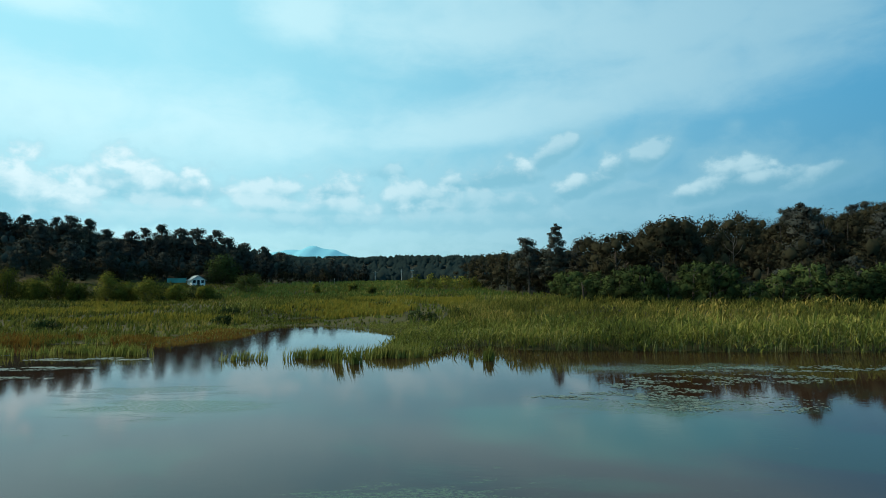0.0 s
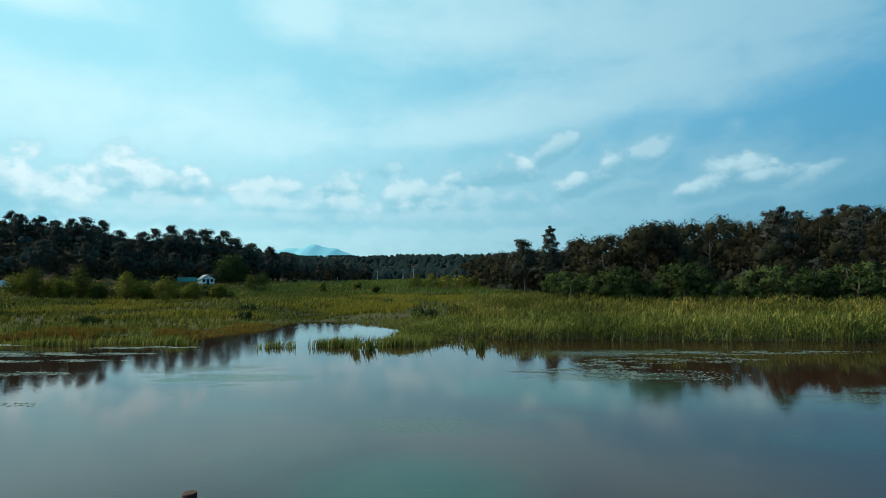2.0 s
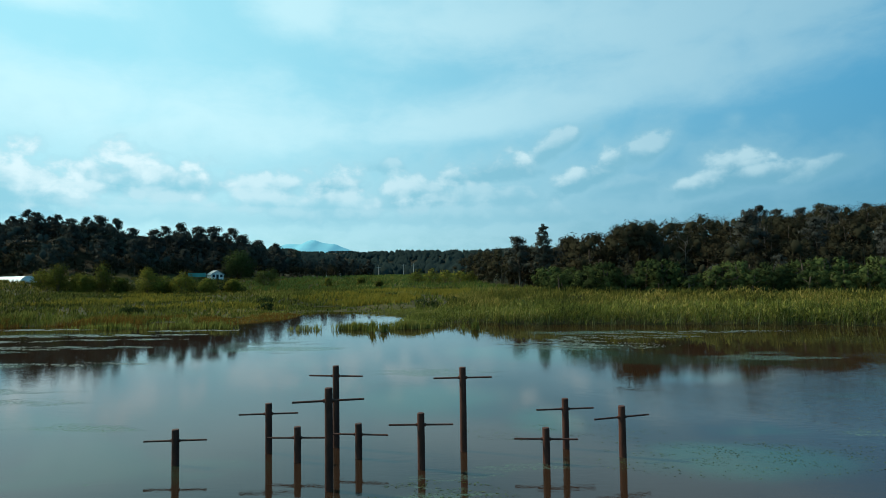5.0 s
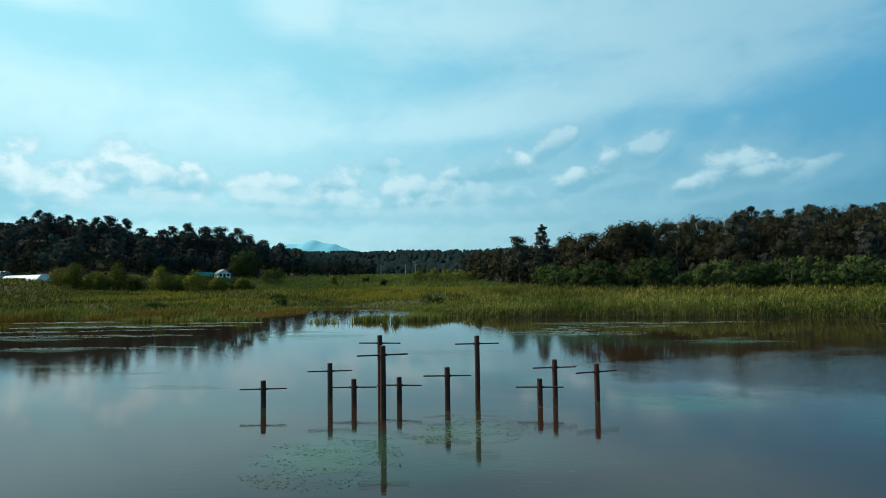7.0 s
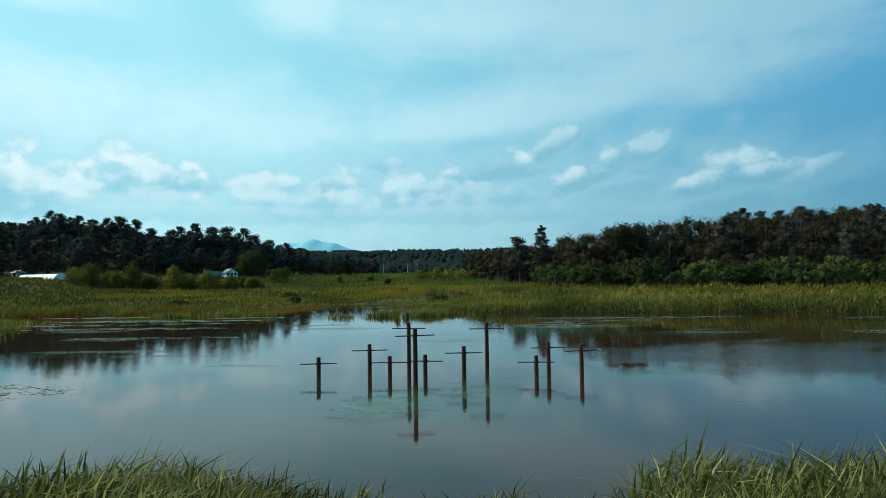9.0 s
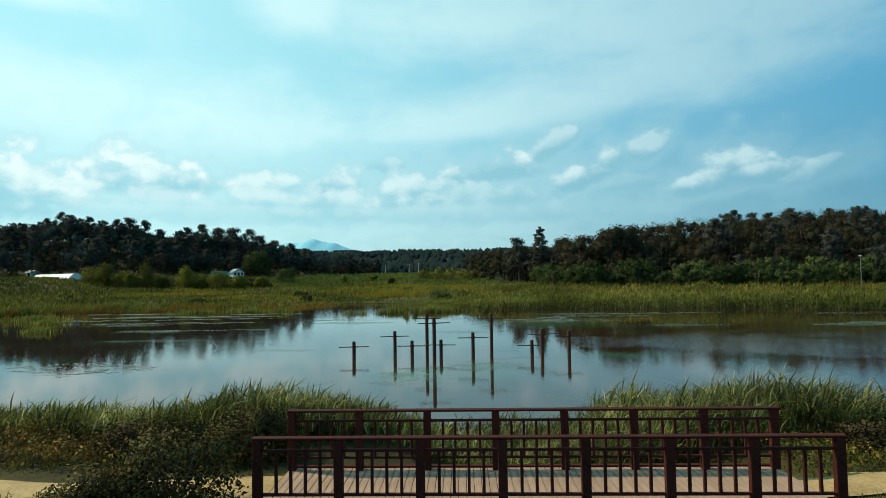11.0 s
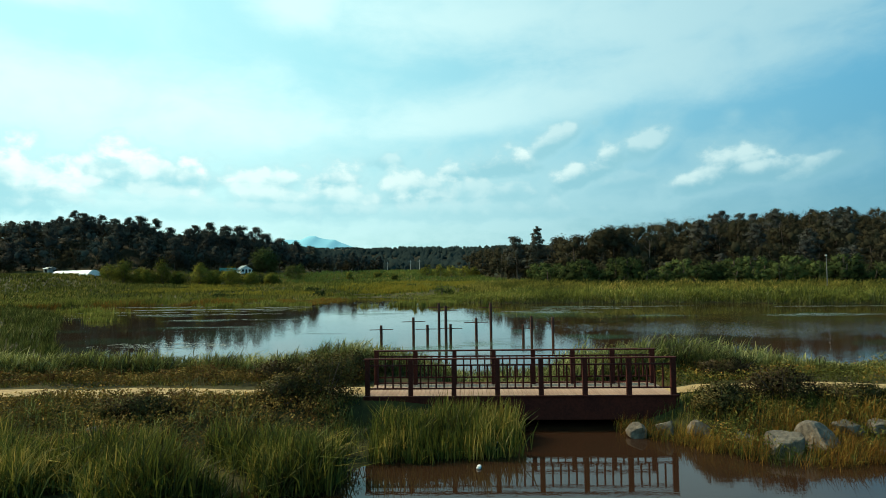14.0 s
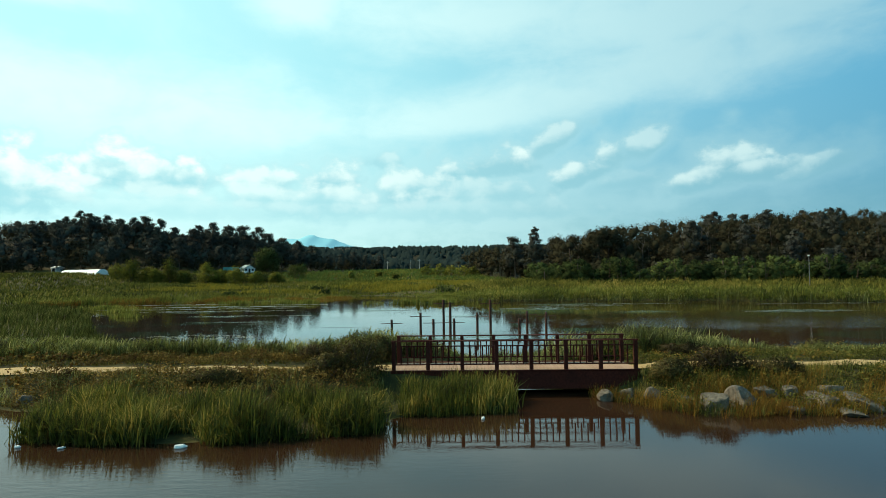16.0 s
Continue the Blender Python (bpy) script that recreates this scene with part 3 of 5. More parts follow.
def make_land():
    xs, ys = spaced(-4500, 4500, -66, 76, 1.0), spaced(-2500, 4500, -33, 108, 0.8)
    gx, gy = np.meshgrid(xs, ys)
    z = land(gx.ravel(), gy.ravel())
    verts = np.column_stack((gx.ravel(), gy.ravel(), z))
    nx, ny = len(xs), len(ys)
    i = (np.arange(ny - 1)[:, None] * nx + np.arange(nx - 1)[None, :]).ravel()
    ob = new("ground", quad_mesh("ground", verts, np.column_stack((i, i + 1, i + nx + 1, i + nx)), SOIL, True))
    tagged(ob, "damp olive-brown marsh soil rising to low wooded hills", "ground", kind="structure")
    bm = bmesh.new()
    vs = [bm.verts.new((x, y, 0)) for x, y in ((-85, -98), (85, -98), (85, 122), (-85, 122))]
    bm.faces.new(vs)
    w = part("water", bm, WATER, None)
    tagged(w, "still muddy brown pond water with drifting green film", "water", kind="structure")
    # sandy footpath on the dyke, either side of the bridge
    for k, (a, b) in enumerate(((-75.0, -4.98), (4.53, 75.0))):
        us = np.arange(a, b, 0.6)
        us[-1] = b
        rows = []
        for u in us:
            mid = -24.65 + 0.010 * u + 0.12 * math.sin(u * 0.21)
            half = (0.64, 0.58)[k] + 0.10 * math.sin(u * 0.9) + 0.05 * math.sin(u * 2.3 + 1)
            for v in (-1, -0.5, 0, 0.5, 1):
                rows.append((u, mid + v * half))
        rows = np.array(rows)
        z = np.maximum(land(rows[:, 0], rows[:, 1]), 0.80) + np.tile((0.0, 0.035, 0.045, 0.035, 0.0), len(us)) + 0.012
        n = np.arange(len(us) - 1)[:, None] * 5 + np.arange(4)[None, :]
        n = n.ravel()
        ob = new("footpath", quad_mesh("footpath", np.column_stack((rows, z)), np.column_stack((n, n + 5, n + 6, n + 1)), SAND, True))
        tagged(ob, "pale sandy footpath along the top of the dyke", "path", kind="structure")


make_land()


# ---- plants ----
def blades(px, py, pz, height, leaves, width, lean=0.35, levels=3, wind=0.15, spread=0.12, low=0.5, climb=0.0, short=0.0):
    """Curved tapering blades, several to a plant."""
    n = len(px) * leaves
    hx = np.repeat(height, leaves) * rng.uniform(low, 1.08, n)
    az, turn = rng.uniform(0, math.tau, n), rng.uniform(0, math.tau, n)
    bx = np.repeat(px, leaves) + rng.normal(0, spread, n)
    by = np.repeat(py, leaves) + rng.normal(0, spread, n)
    bz = np.repeat(pz, leaves) - 0.05
    bend = np.abs(rng.normal(0, lean, n))
    if climb:
        off = rng.uniform(0, climb, n)
        bz = bz + off * hx
        hx = hx * (1 - 0.85 * off)
    if short:
        bz = bz + rng.uniform(0.18, 1.0 - 0.55 * short, n) * hx
        hx = hx * short * rng.uniform(0.7, 1.2, n)
    wide = width * rng.uniform(0.7, 1.3, n)
    verts = np.empty((n, levels, 2, 3), np.float32)
    for k, s in enumerate(np.linspace(0, 1, levels)):
        out = bend * hx * s ** 1.8
        cx = bx + np.cos(az) * out + wind * hx * s * s
        cy = by + np.sin(az) * out
        cz = bz + hx * s * (1 - 0.32 * np.minimum(bend, 1.2) * s)
        w = wide * (0.75, 1.0, 0.08)[k] if levels == 3 else wide * (0.7, 1.0, 0.8, 0.06)[k]
        for j, sign in enumerate((-0.5, 0.5)):
            verts[:, k, j, 0] = cx + np.cos(turn) * w * sign
            verts[:, k, j, 1] = cy + np.sin(turn) * w * sign
            verts[:, k, j, 2] = cz
    base = np.arange(n)[:, None] * levels * 2 + np.arange(levels - 1)[None, :] * 2
    base = base.ravel()
    return verts.reshape(-1, 3), np.column_stack((base, base + 1, base + 3, base + 2))


def stand(name, label, category, mat, count, area, test, height, leaves, width, **more):
    """Scatter plants over a rectangle where test(x, y, shore distance) holds; height is a function too."""
    x, y = rng.uniform(area[0], area[1], count), rng.uniform(area[2], area[3], count)
    s = shore(x, y)
    keep = test(x, y, s)
    x, y, s = x[keep], y[keep], s[keep]
    z = np.maximum(land(x, y), -0.25)
    v, f = blades(x, y, z, height(x, y, s), leaves, width, **more)
    return tagged(new(name, quad_mesh(name, v, f, mat)), label, category, kind="stuff")


def rag(x, y, size=1.3):
    return 1 + 0.28 * wobble(x, y, size) + 0.15 * wobble(x, y, size * 0.37)


def in_view_gap(x, y):
    """Clear of the channel below the bridge and of the bridge itself."""
    return ~((x > -5.2) & (x < 4.9) & (y > -26.3) & (y < -22.9))


# reeds on the pond side of the dyke
def bank_height(x, y, s):
    return (0.76 + 0.48 * np.exp(-((x + 6.3) / 2.0) ** 2) + 0.14 * smooth(-x, 9, 12) + 0.56 * smooth(x, 0.2, 3.6) - 0.30 * np.exp(-((x + 1.9) / 1.7) ** 2) - 0.92 * smooth(x, 6, 13)) * (0.55 + 0.45 * rag(x, y, 0.7)) + 0.22 * smooth(-s, -0.6, 0.3)


def on_bank(x, y, s):
    return ((s > -0.5) | ((x > -1.6) & (x < 3.4) & (y < -18.4))) & (rng.random(len(x)) < 0.55 + 0.45 * smooth(wobble(x, y, 2.5), -0.6, 0.4))


stand("reed_bank", "dense green reeds along the pond side of the dyke", "reeds", REED, 7000, (-28, 30, -21.9, -17.9), on_bank, bank_height, 4, 0.024, lean=0.35, wind=0.16, low=0.75, spread=0.12)
stand("reed_bank", "drooping green leaves of the reeds by the dyke", "reeds", REED, 10000, (-28, 30, -21.9, -17.9), on_bank, bank_height, 7, 0.036, lean=1.0, wind=0.25, low=0.8, spread=0.14, short=0.48)
# cattails in front of the dyke: a tall stand before the bridge, a lower belt along the water
stand("cattail_bank", "tall yellow-green cattails standing in shallow water", "reeds", CATTAIL, 800, (-4.7, -0.5, -29.2, -26.3),
      lambda x, y, s: (s > -0.5) & (wobble(x, y, 0.9) > -0.7) & (np.abs(x + 4.55) > 0.25), lambda x, y, s: 1.02 * rag(x, y, 0.7), 9, 0.027, lean=0.38, wind=0.06, low=0.35, climb=0.3)
stand("cattail_bank", "belt of yellow-green cattails along the water", "reeds", CATTAIL, 2600, (-16, -4.8, -32.4, -28.9),
      lambda x, y, s: (s > -0.5) & (s < 2.5) & (x > -15.2 - 0.4 * wobble(x, y, 0.7)) & (wobble(x, y, 0.9) > -0.45), lambda x, y, s: 1.05 * rag(x, y, 0.8), 9, 0.029, lean=0.60, wind=0.08, low=0.35, climb=0.35)
stand("bank_grass", "thin dark grass between the stones of the bank", "grass", REED, 1500, (-30, -4.8, -29.4, -26.4),
      lambda x, y, s: (s > 0.3) & (wobble(x, y, 0.8) > -0.1), lambda x, y, s: 0.62 * rag(x, y, 0.6), 7, 0.018, lean=0.6, wind=0.1)
stand("waterside_grass", "rough grass and sedge among the boulders", "grass", CATTAIL, 4600, (2.5, 40, -30.2, -25.6),
      lambda x, y, s: (s > -0.1) & (wobble(x, y, 1.1) > -0.4), lambda x, y, s: 0.5 * rag(x, y, 0.8), 6, 0.016, lean=0.55)
stand("sedge_tufts", "rust-coloured dry sedge at the foot of the bank", "sedge", SEDGE, 4600, (2.6, 30, -30.2, -26.4),
      lambda x, y, s: (s > -0.25) & (s < 2.6) & (wobble(x, y, 0.8) > -0.3), lambda x, y, s: 0.68 * rag(x, y, 0.6), 6, 0.014, lean=0.5)
stand("verge_grass", "short yellowish grass along the edges of the path", "grass", CATTAIL, 6500, (-24, 22, -28.6, -21.4),
      lambda x, y, s: (np.abs(y + 24.6) > 0.80) & in_view_gap(x, y) & (s > 0.6) & ((np.abs(y + 24.6) < 1.5) | (wobble(x, y, 0.9) > 0.2)), lambda x, y, s: 0.34 * rag(x, y, 0.8), 5, 0.014, lean=0.5)
stand("sedge_fringe", "rust-coloured sedge along the far waterline", "sedge", SEDGE, 11000, (-72, -22, 42, 66),
      lambda x, y, s: (s > -1.2) & (s < 4.5) & (wobble(x, y, 4.0) > -0.25), lambda x, y, s: (0.95 - 0.55 * smooth(x, -38, -28)) * rag(x, y, 3), 5, 0.055, lean=0.4)
# the reed bed on the near left shore
stand("reed_bed", "broad bed of dark green reeds on the shore", "reeds", MARSH, 7500, (-70, -17, -20, 46),
      lambda x, y, s: (s > -0.6) & (x < -16) & (signed(POND, x, y) < 40), lambda x, y, s: 1.05 * rag(x, y, 2.5), 6, 0.055, lean=0.32)
# the far shore, right of the inlet
def belt_height(x, y, s):
    return (0.85 + 0.85 * smooth(x, -3, 8) - 0.35 * smooth(y, 50, 58) * smooth(-x, 1, 5)) * rag(x, y, 2.2)


def in_belt(x, y, s):
    return (s > -0.7) & (s < 9) & (x > -22) & (signed(WOOD_EDGE, x, y) > -1)


def behind_belt(x, y, s):
    away = signed(WOOD_EDGE, x, y)
    return (s >= 7.5) & (away > -0.5) & (away < 30) & (wobble(x, y, 3.0) > -0.8)


stand("reed_belt", "belt of tall green reeds along the far shore", "reeds", REED, 13000, (-24, 86, 26, 70), in_belt, belt_height, 5, 0.042, lean=0.20, low=0.6)
stand("reed_belt", "drooping yellow-green leaves of the far reeds", "reeds", MEADOW, 20000, (-24, 86, 26, 70), in_belt, lambda x, y, s: 1.08 * belt_height(x, y, s), 8, 0.085, lean=1.1, low=0.8, spread=0.22, short=0.34)
stand("reed_belt", "broad belt of golden-tipped reeds before the wood", "reeds", GOLDEN, 13000, (-2, 92, 34, 92), behind_belt, lambda x, y, s: 1.5 * rag(x, y, 2.6), 7, 0.09, lean=0.9, low=0.6, spread=0.22, short=0.42)
stand("marsh_grass", "wide marsh of green and yellow grass", "grass", MEADOW, 15500, (-45, 90, 50, 300),
      lambda x, y, s: ((s >= 6) | ((y > 67) & (s > -0.2))) & (signed(WOOD_EDGE, x, y) > -1), lambda x, y, s: (1.1 - 0.6 * smooth(-x, 6, 10) * smooth(-y, -92, -80)) * rag(x, y, 5), 3, 0.19, lean=0.35)
# the far shore, left of the inlet
stand("reed_fringe", "green and rusty reeds fringing the far shore", "reeds", MEADOW, 14000, (-80, -20, 42, 120),
      lambda x, y, s: (s > -0.7) & (s < 8) & (x < -18), lambda x, y, s: (1.1 + 0.4 * smooth(-x, 46, 54) - 0.70 * smooth(x, -40, -29)) * rag(x, y, 3), 6, 0.065, lean=0.45, low=0.25)
stand("marsh_grass", "wide marsh of green and yellow grass", "grass", OLIVE, 15000, (-150, -24, 48, 212),
      lambda x, y, s: (s >= 5) & (signed(WOOD_LEFT, x, y) > 0), lambda x, y, s: 0.9 * rag(x, y, 6), 3, 0.20, lean=0.35)
stand("rough_pasture", "tussocky olive pasture on the rising ground", "grass", MARSH, 7000, (-150, -58, 22, 135),
      lambda x, y, s: (s > 4) & (x < -58 - 0.25 * (y - 40)) & (signed(WOOD_LEFT, x, y) > 0), lambda x, y, s: 0.85 * rag(x, y, 4), 4, 0.17, lean=0.5)
stand("green_field", "fresh green field at the foot of the distant wood", "grass", FIELD, 5200, (-78, 24, 150, 290),
      lambda x, y, s: (signed(WOOD_LEFT, x, y) > 1) & (signed(WOOD_EDGE, x, y) > 0) & (wobble(x, y, 9.0) > -0.45), lambda x, y, s: 1.25 * rag(x, y, 6), 4, 0.22, lean=0.5)
stand("yellow_meadow", "patch of yellow ripening grass on the valley floor", "grass", YELLOW, 5200, (-26, 2, 84, 136),
      lambda x, y, s: (s > 1.0) & (signed(WOOD_EDGE, x, y) > 3) & (wobble(x, y, 9.0) > -0.25), lambda x, y, s: 1.15 * rag(x, y, 5), 3, 0.17, lean=0.35)
stand("yellow_meadow", "patch of yellow ripening grass on the valley floor", "grass", YELLOW, 4200, (-80, -27, 74, 122),
      lambda x, y, s: (s > 2.0) & (wobble(x, y, 11.0) > 0.1), lambda x, y, s: 1.0 * rag(x, y, 5), 3, 0.17, lean=0.35)
# reeds standing in open water before the inlet
for cx, cy, rx, ry, n, h in ((-10.8, 41.4, 2.2, 1.0, 150, 1.0), (-5.4, 41.8, 3.0, 1.2, 260, 1.15), (-15.6, 41.0, 2.0, 0.9, 34, 0.9), (1.4, 39.2, 0.35, 0.3, 26, 1.25), (0.2, 39.8, 0.15, 0.2, 5, 1.0),
                             (-8.6, 38.6, 0.35, 0.6, 22, 1.5), (-7.4, 38.2, 0.5, 0.5, 22, 1.3), (-26.5, 44.5, 2.4, 1.4, 120, 1.0), (-38, 44.5, 4.5, 1.0, 150, 1.0), (-31, 46, 3, 1.0, 100, 0.9), (-53, 33.5, 3.5, 2.4, 200, 1.0), (-47.5, 28, 3.0, 2.0, 120, 0.8), (-41, 18, 2.5, 2.0, 90, 0.8)):
    a, r = rng.uniform(0, math.tau, n), np.abs(rng.normal(0, 0.55, n))
    v, f = blades(cx + np.cos(a) * r * rx, cy + np.sin(a) * r * ry, np.full(n, -0.1), h * rng.uniform(0.7, 1.1, n), 5, 0.06, lean=0.16)
    tagged(new("reed_clump", quad_mesh("reed_clump", v, f, YOUNG)), "clump of green reeds standing in open water", "reeds", kind="stuff")


def leaves(centres, radius, count, size, squash=1.0, upright=0.35, rough=0.55, soft=False, hub=None, inner=0.45, long=1.0):
    """Small turned quads in clumps."""
    c = np.repeat(np.asarray(centres, float), count, axis=0)
    n = len(c)
    d = rng.normal(0, 1, (n, 3))
    d /= np.linalg.norm(d, axis=1)[:, None]
    r = np.repeat(np.broadcast_to(radius, len(centres)), count) * rng.uniform(inner, 0.97 if inner > 0.5 else 1.0, n)
    p = c + d * r[:, None] * (1, 1, squash)
    nrm = d + rng.normal(0, rough, (n, 3)) + (0, 0, upright)
    nrm /= np.linalg.norm(nrm, axis=1)[:, None]
    u = np.cross(nrm, rng.normal(0, 1, (n, 3)))
    u /= np.linalg.norm(u, axis=1)[:, None]
    w = np.cross(nrm, u)
    a, b = long * size * rng.uniform(0.6, 1.3, n)[:, None], size * rng.uniform(0.4, 0.8, n)[:, None]
    v = np.stack((p - u * a, p - w * b, p + u * a, p + w * b), axis=1).reshape(-1, 3)
    if not soft:
        return v, np.arange(n * 4).reshape(-1, 4)
    round_ = d * (0.85 if hub is None else 0.50) + nrm * 0.25
    if hub is not None:
        away = p - np.asarray(hub)
        round_ += 1.1 * away / (np.linalg.norm(away, axis=1)[:, None] + 1e-6)
    round_ /= np.linalg.norm(round_, axis=1)[:, None]
    return v, np.arange(n * 4).reshape(-1, 4), np.repeat(round_, 4, axis=0)


# low weeds on the dyke's shoulders
def make_weeds():
    red, fresh = "low briars and weeds with reddish leaves beside the path", "green and orange weeds beside the sandy path"
    for area, n, count, size, lab in (((-19, -5.3, -23.75, -21.0), 2000, 12, 0.042, red), ((-19, -5.3, -29.0, -25.5), 2500, 12, 0.042, red), ((-48, -19, -23.7, -21.0), 1000, 12, 0.075, red), ((-48, -19, -28.4, -25.6), 1000, 12, 0.075, red),
                                      ((4.9, 18, -23.95, -20.2), 1700, 12, 0.038, fresh), ((4.75, 18, -28.9, -25.25), 2100, 12, 0.038, fresh), ((18, 46, -23.5, -20.4), 800, 12, 0.075, fresh), ((18, 46, -28.6, -25.6), 800, 12, 0.075, fresh)):
        x, y = rng.uniform(area[0], area[1], n), rng.uniform(area[2], area[3], n)
        z = land(x, y) + 0.46 * np.clip(0.45 + 0.7 * wobble(x, y, 1.1), 0.04, 1.1) * rng.uniform(0.3, 1.0, n) + 0.05
        z -= np.where(x > 0, 0.24, 0.06) * smooth(y, -27.0, -25.9) * (y < -24.6) * (np.abs(x + 6.5) > 2)
        keep = (np.abs(y + 24.62) > np.where(x > 0, 0.68, 0.98)) & (shore(x, y) > 0.3)
        v, f, nn = leaves(np.column_stack((x, y, z))[keep], rng.uniform(0.16, 0.34, int(keep.sum())), count, size, 0.85, 0.4, 0.5, True)
        tagged(new("roadside_weeds", quad_mesh("roadside_weeds", v, f, FRESH if lab == fresh else WEED, normals=nn)), lab, "weeds", kind="stuff")


make_weeds()


def shrub(name, label, mat, x, y, rx, ry, h, clumps, count, size, base=None):
    """A bushy heap of leaves on thin stems."""
    z0 = float(land(np.array([x]), np.array([y]))[0]) if base is None else base
    root = new(name)
    root.location = (x, y, z0 - 0.05)
    tagged(root, label, "shrub")
    bm = bmesh.new()
    for k in range(6):
        a = k * 1.05 + 0.3
        tube(bm, [(0.06 * math.cos(a), 0.06 * math.sin(a), 0, 0.03 + 0.006 * h), (0.35 * rx * math.cos(a), 0.35 * ry * math.sin(a), h * 0.4, 0.02 + 0.004 * h), (0.6 * rx * math.cos(a), 0.6 * ry * math.sin(a), h * 0.78, 0.008)], 5)
    part("stem", bm, BARK, root)
    c = []
    for _ in range(clumps):
        a, r, t = rng.uniform(0, math.tau), math.sqrt(rng.random()), rng.random()
        top = h * (0.42 + 0.50 * math.sqrt(max(0.0, 1 - r * r)))
        c.append((r * rx * math.cos(a) * 0.85, r * ry * math.sin(a) * 0.85, top * (0.10 + 0.90 * t ** 0.75)))
    v, f, nn = leaves(c, 0.16 * h + 0.12 * rx, count, size, 0.9, 0.35, 0.45, True, (0, 0, 0.4 * h))
    me = quad_mesh("foliage", v, f, mat, normals=nn)
    ob = new("foliage", me)
    ob.parent = root
    return root


def lumps(centres, radius, squash, hub, r, count, size, upright=0.35, long=1.0, heart=0.50):
    """Masses of foliage: a small closed uneven heart each, in a deep coat of loose leaves."""
    centres, radius = np.asarray(centres, float), np.asarray(radius, float)
    sides, levels = 5, (-0.95, -0.35, 0.35, 0.95)
    n = len(centres)
    rings = []
    for lift in levels:
        a = np.arange(sides)[None, :] * math.tau / sides + r.uniform(0, 1, n)[:, None]
        q = radius[:, None] * r.uniform(0.55, 1.0, (n, sides)) * math.sqrt(1 - lift * lift)
        rings.append(np.stack((np.cos(a) * q, np.sin(a) * q, radius[:, None] * squash * lift * r.uniform(0.7, 1.0, (n, sides))), axis=2))
    local = np.stack(rings, axis=1).reshape(n, -1, 3) * heart
    v = (local + centres[:, None, :]).reshape(-1, 3)
    out = local.reshape(-1, 3)
    out = out / (np.linalg.norm(out, axis=1)[:, None] + 1e-6)
    away = v - np.asarray(hub)
    out = 0.65 * out + 0.7 * away / (np.linalg.norm(away, axis=1)[:, None] + 1e-6)
    out /= np.linalg.norm(out, axis=1)[:, None]
    base = np.arange(n)[:, None, None] * sides * len(levels) + np.arange(len(levels) - 1)[None, :, None] * sides
    i, j = (base + np.arange(sides)).ravel(), (base + (np.arange(sides) + 1) % sides).ravel()
    inside = v, np.concatenate((np.column_stack((i, j, j + sides)), np.column_stack((i, j + sides, i + sides)))), out
    v, f, nn = leaves(centres, radius, count, size, squash, upright, 0.6, True, hub, 0.55, long)
    keep = np.arange(len(v)).reshape(-1, 4)[:, :3].ravel()
    return joined(inside, (v[keep], np.arange(len(keep)).reshape(-1, 3), nn[keep]))


def joined(*lots):
    """Several lots of vertices, faces and normals as one."""
    shift, vs, fs, ns = 0, [], [], []
    for v, f, n in lots:
        vs.append(v)
        fs.append(f + shift)
        ns.append(n)
        shift += len(v)
    return np.concatenate(vs), np.concatenate(fs), np.concatenate(ns)


def pine(seed, h, lean):
    """A red pine: bent trunk, limbs that carry flat uneven pads of needles."""
    r = np.random.default_rng(seed)
    root = new("pine_tree")
    bm = bmesh.new()
    tube(bm, [(lean * h * t * t, 0.12 * math.sin(3 * t + seed), h * t, 0.20 * (1 - 0.85 * t) + 0.02) for t in np.linspace(0, 0.96, 7)], 7)
    centres, radius = [], []
    for k in range(15):
        t = 0.30 + 0.62 * (k / 14)
        a = k * 2.4 + r.uniform(0, 0.9)
        reach = h * (0.36 * (1.05 - t) ** 0.55 * min(1.0, 0.35 + 1.7 * (t - 0.2)) + 0.03) * r.uniform(0.45, 1.0)
        x0, y0, z0 = lean * h * t * t, 0.0, h * t
        x1, y1, z1 = x0 + reach * math.cos(a), y0 + reach * math.sin(a), z0 + 0.05 * h * r.uniform(0, 1)
        tube(bm, [(x0, y0, z0 - 0.04 * h, 0.07), (x1, y1, z1, 0.015)], 3)
        centres.append((x1, y1, z1))
        radius.append(h * r.uniform(0.095, 0.155) * (1.15 - 0.40 * t))
        if k % 2:
            centres.append(((x0 + x1) / 2, (y0 + y1) / 2, (z0 + z1) / 2 + 0.03 * h))
            radius.append(h * r.uniform(0.10, 0.14))
    for dx, dz in ((0.0, 0.0), (0.05, -0.045), (-0.055, -0.05)):
        centres.append((lean * h + dx * h, r.uniform(-0.03, 0.03) * h, h * (0.965 + dz)))
        radius.append(h * r.uniform(0.045, 0.075))
    part("trunk", bm, BARK, root)
    v, f, nn = lumps(centres, radius, 0.72, (0, 0, 0.45 * h), r, 64, 0.024 * h, 0.5, 1.5, 0.50)
    crown = new("crown", quad_mesh("crown", v, f, NEEDLE, normals=nn))
    crown.parent = root
    return tagged(root, "dark green pine with a ragged layered crown", "tree", "trees of the wooded hills")


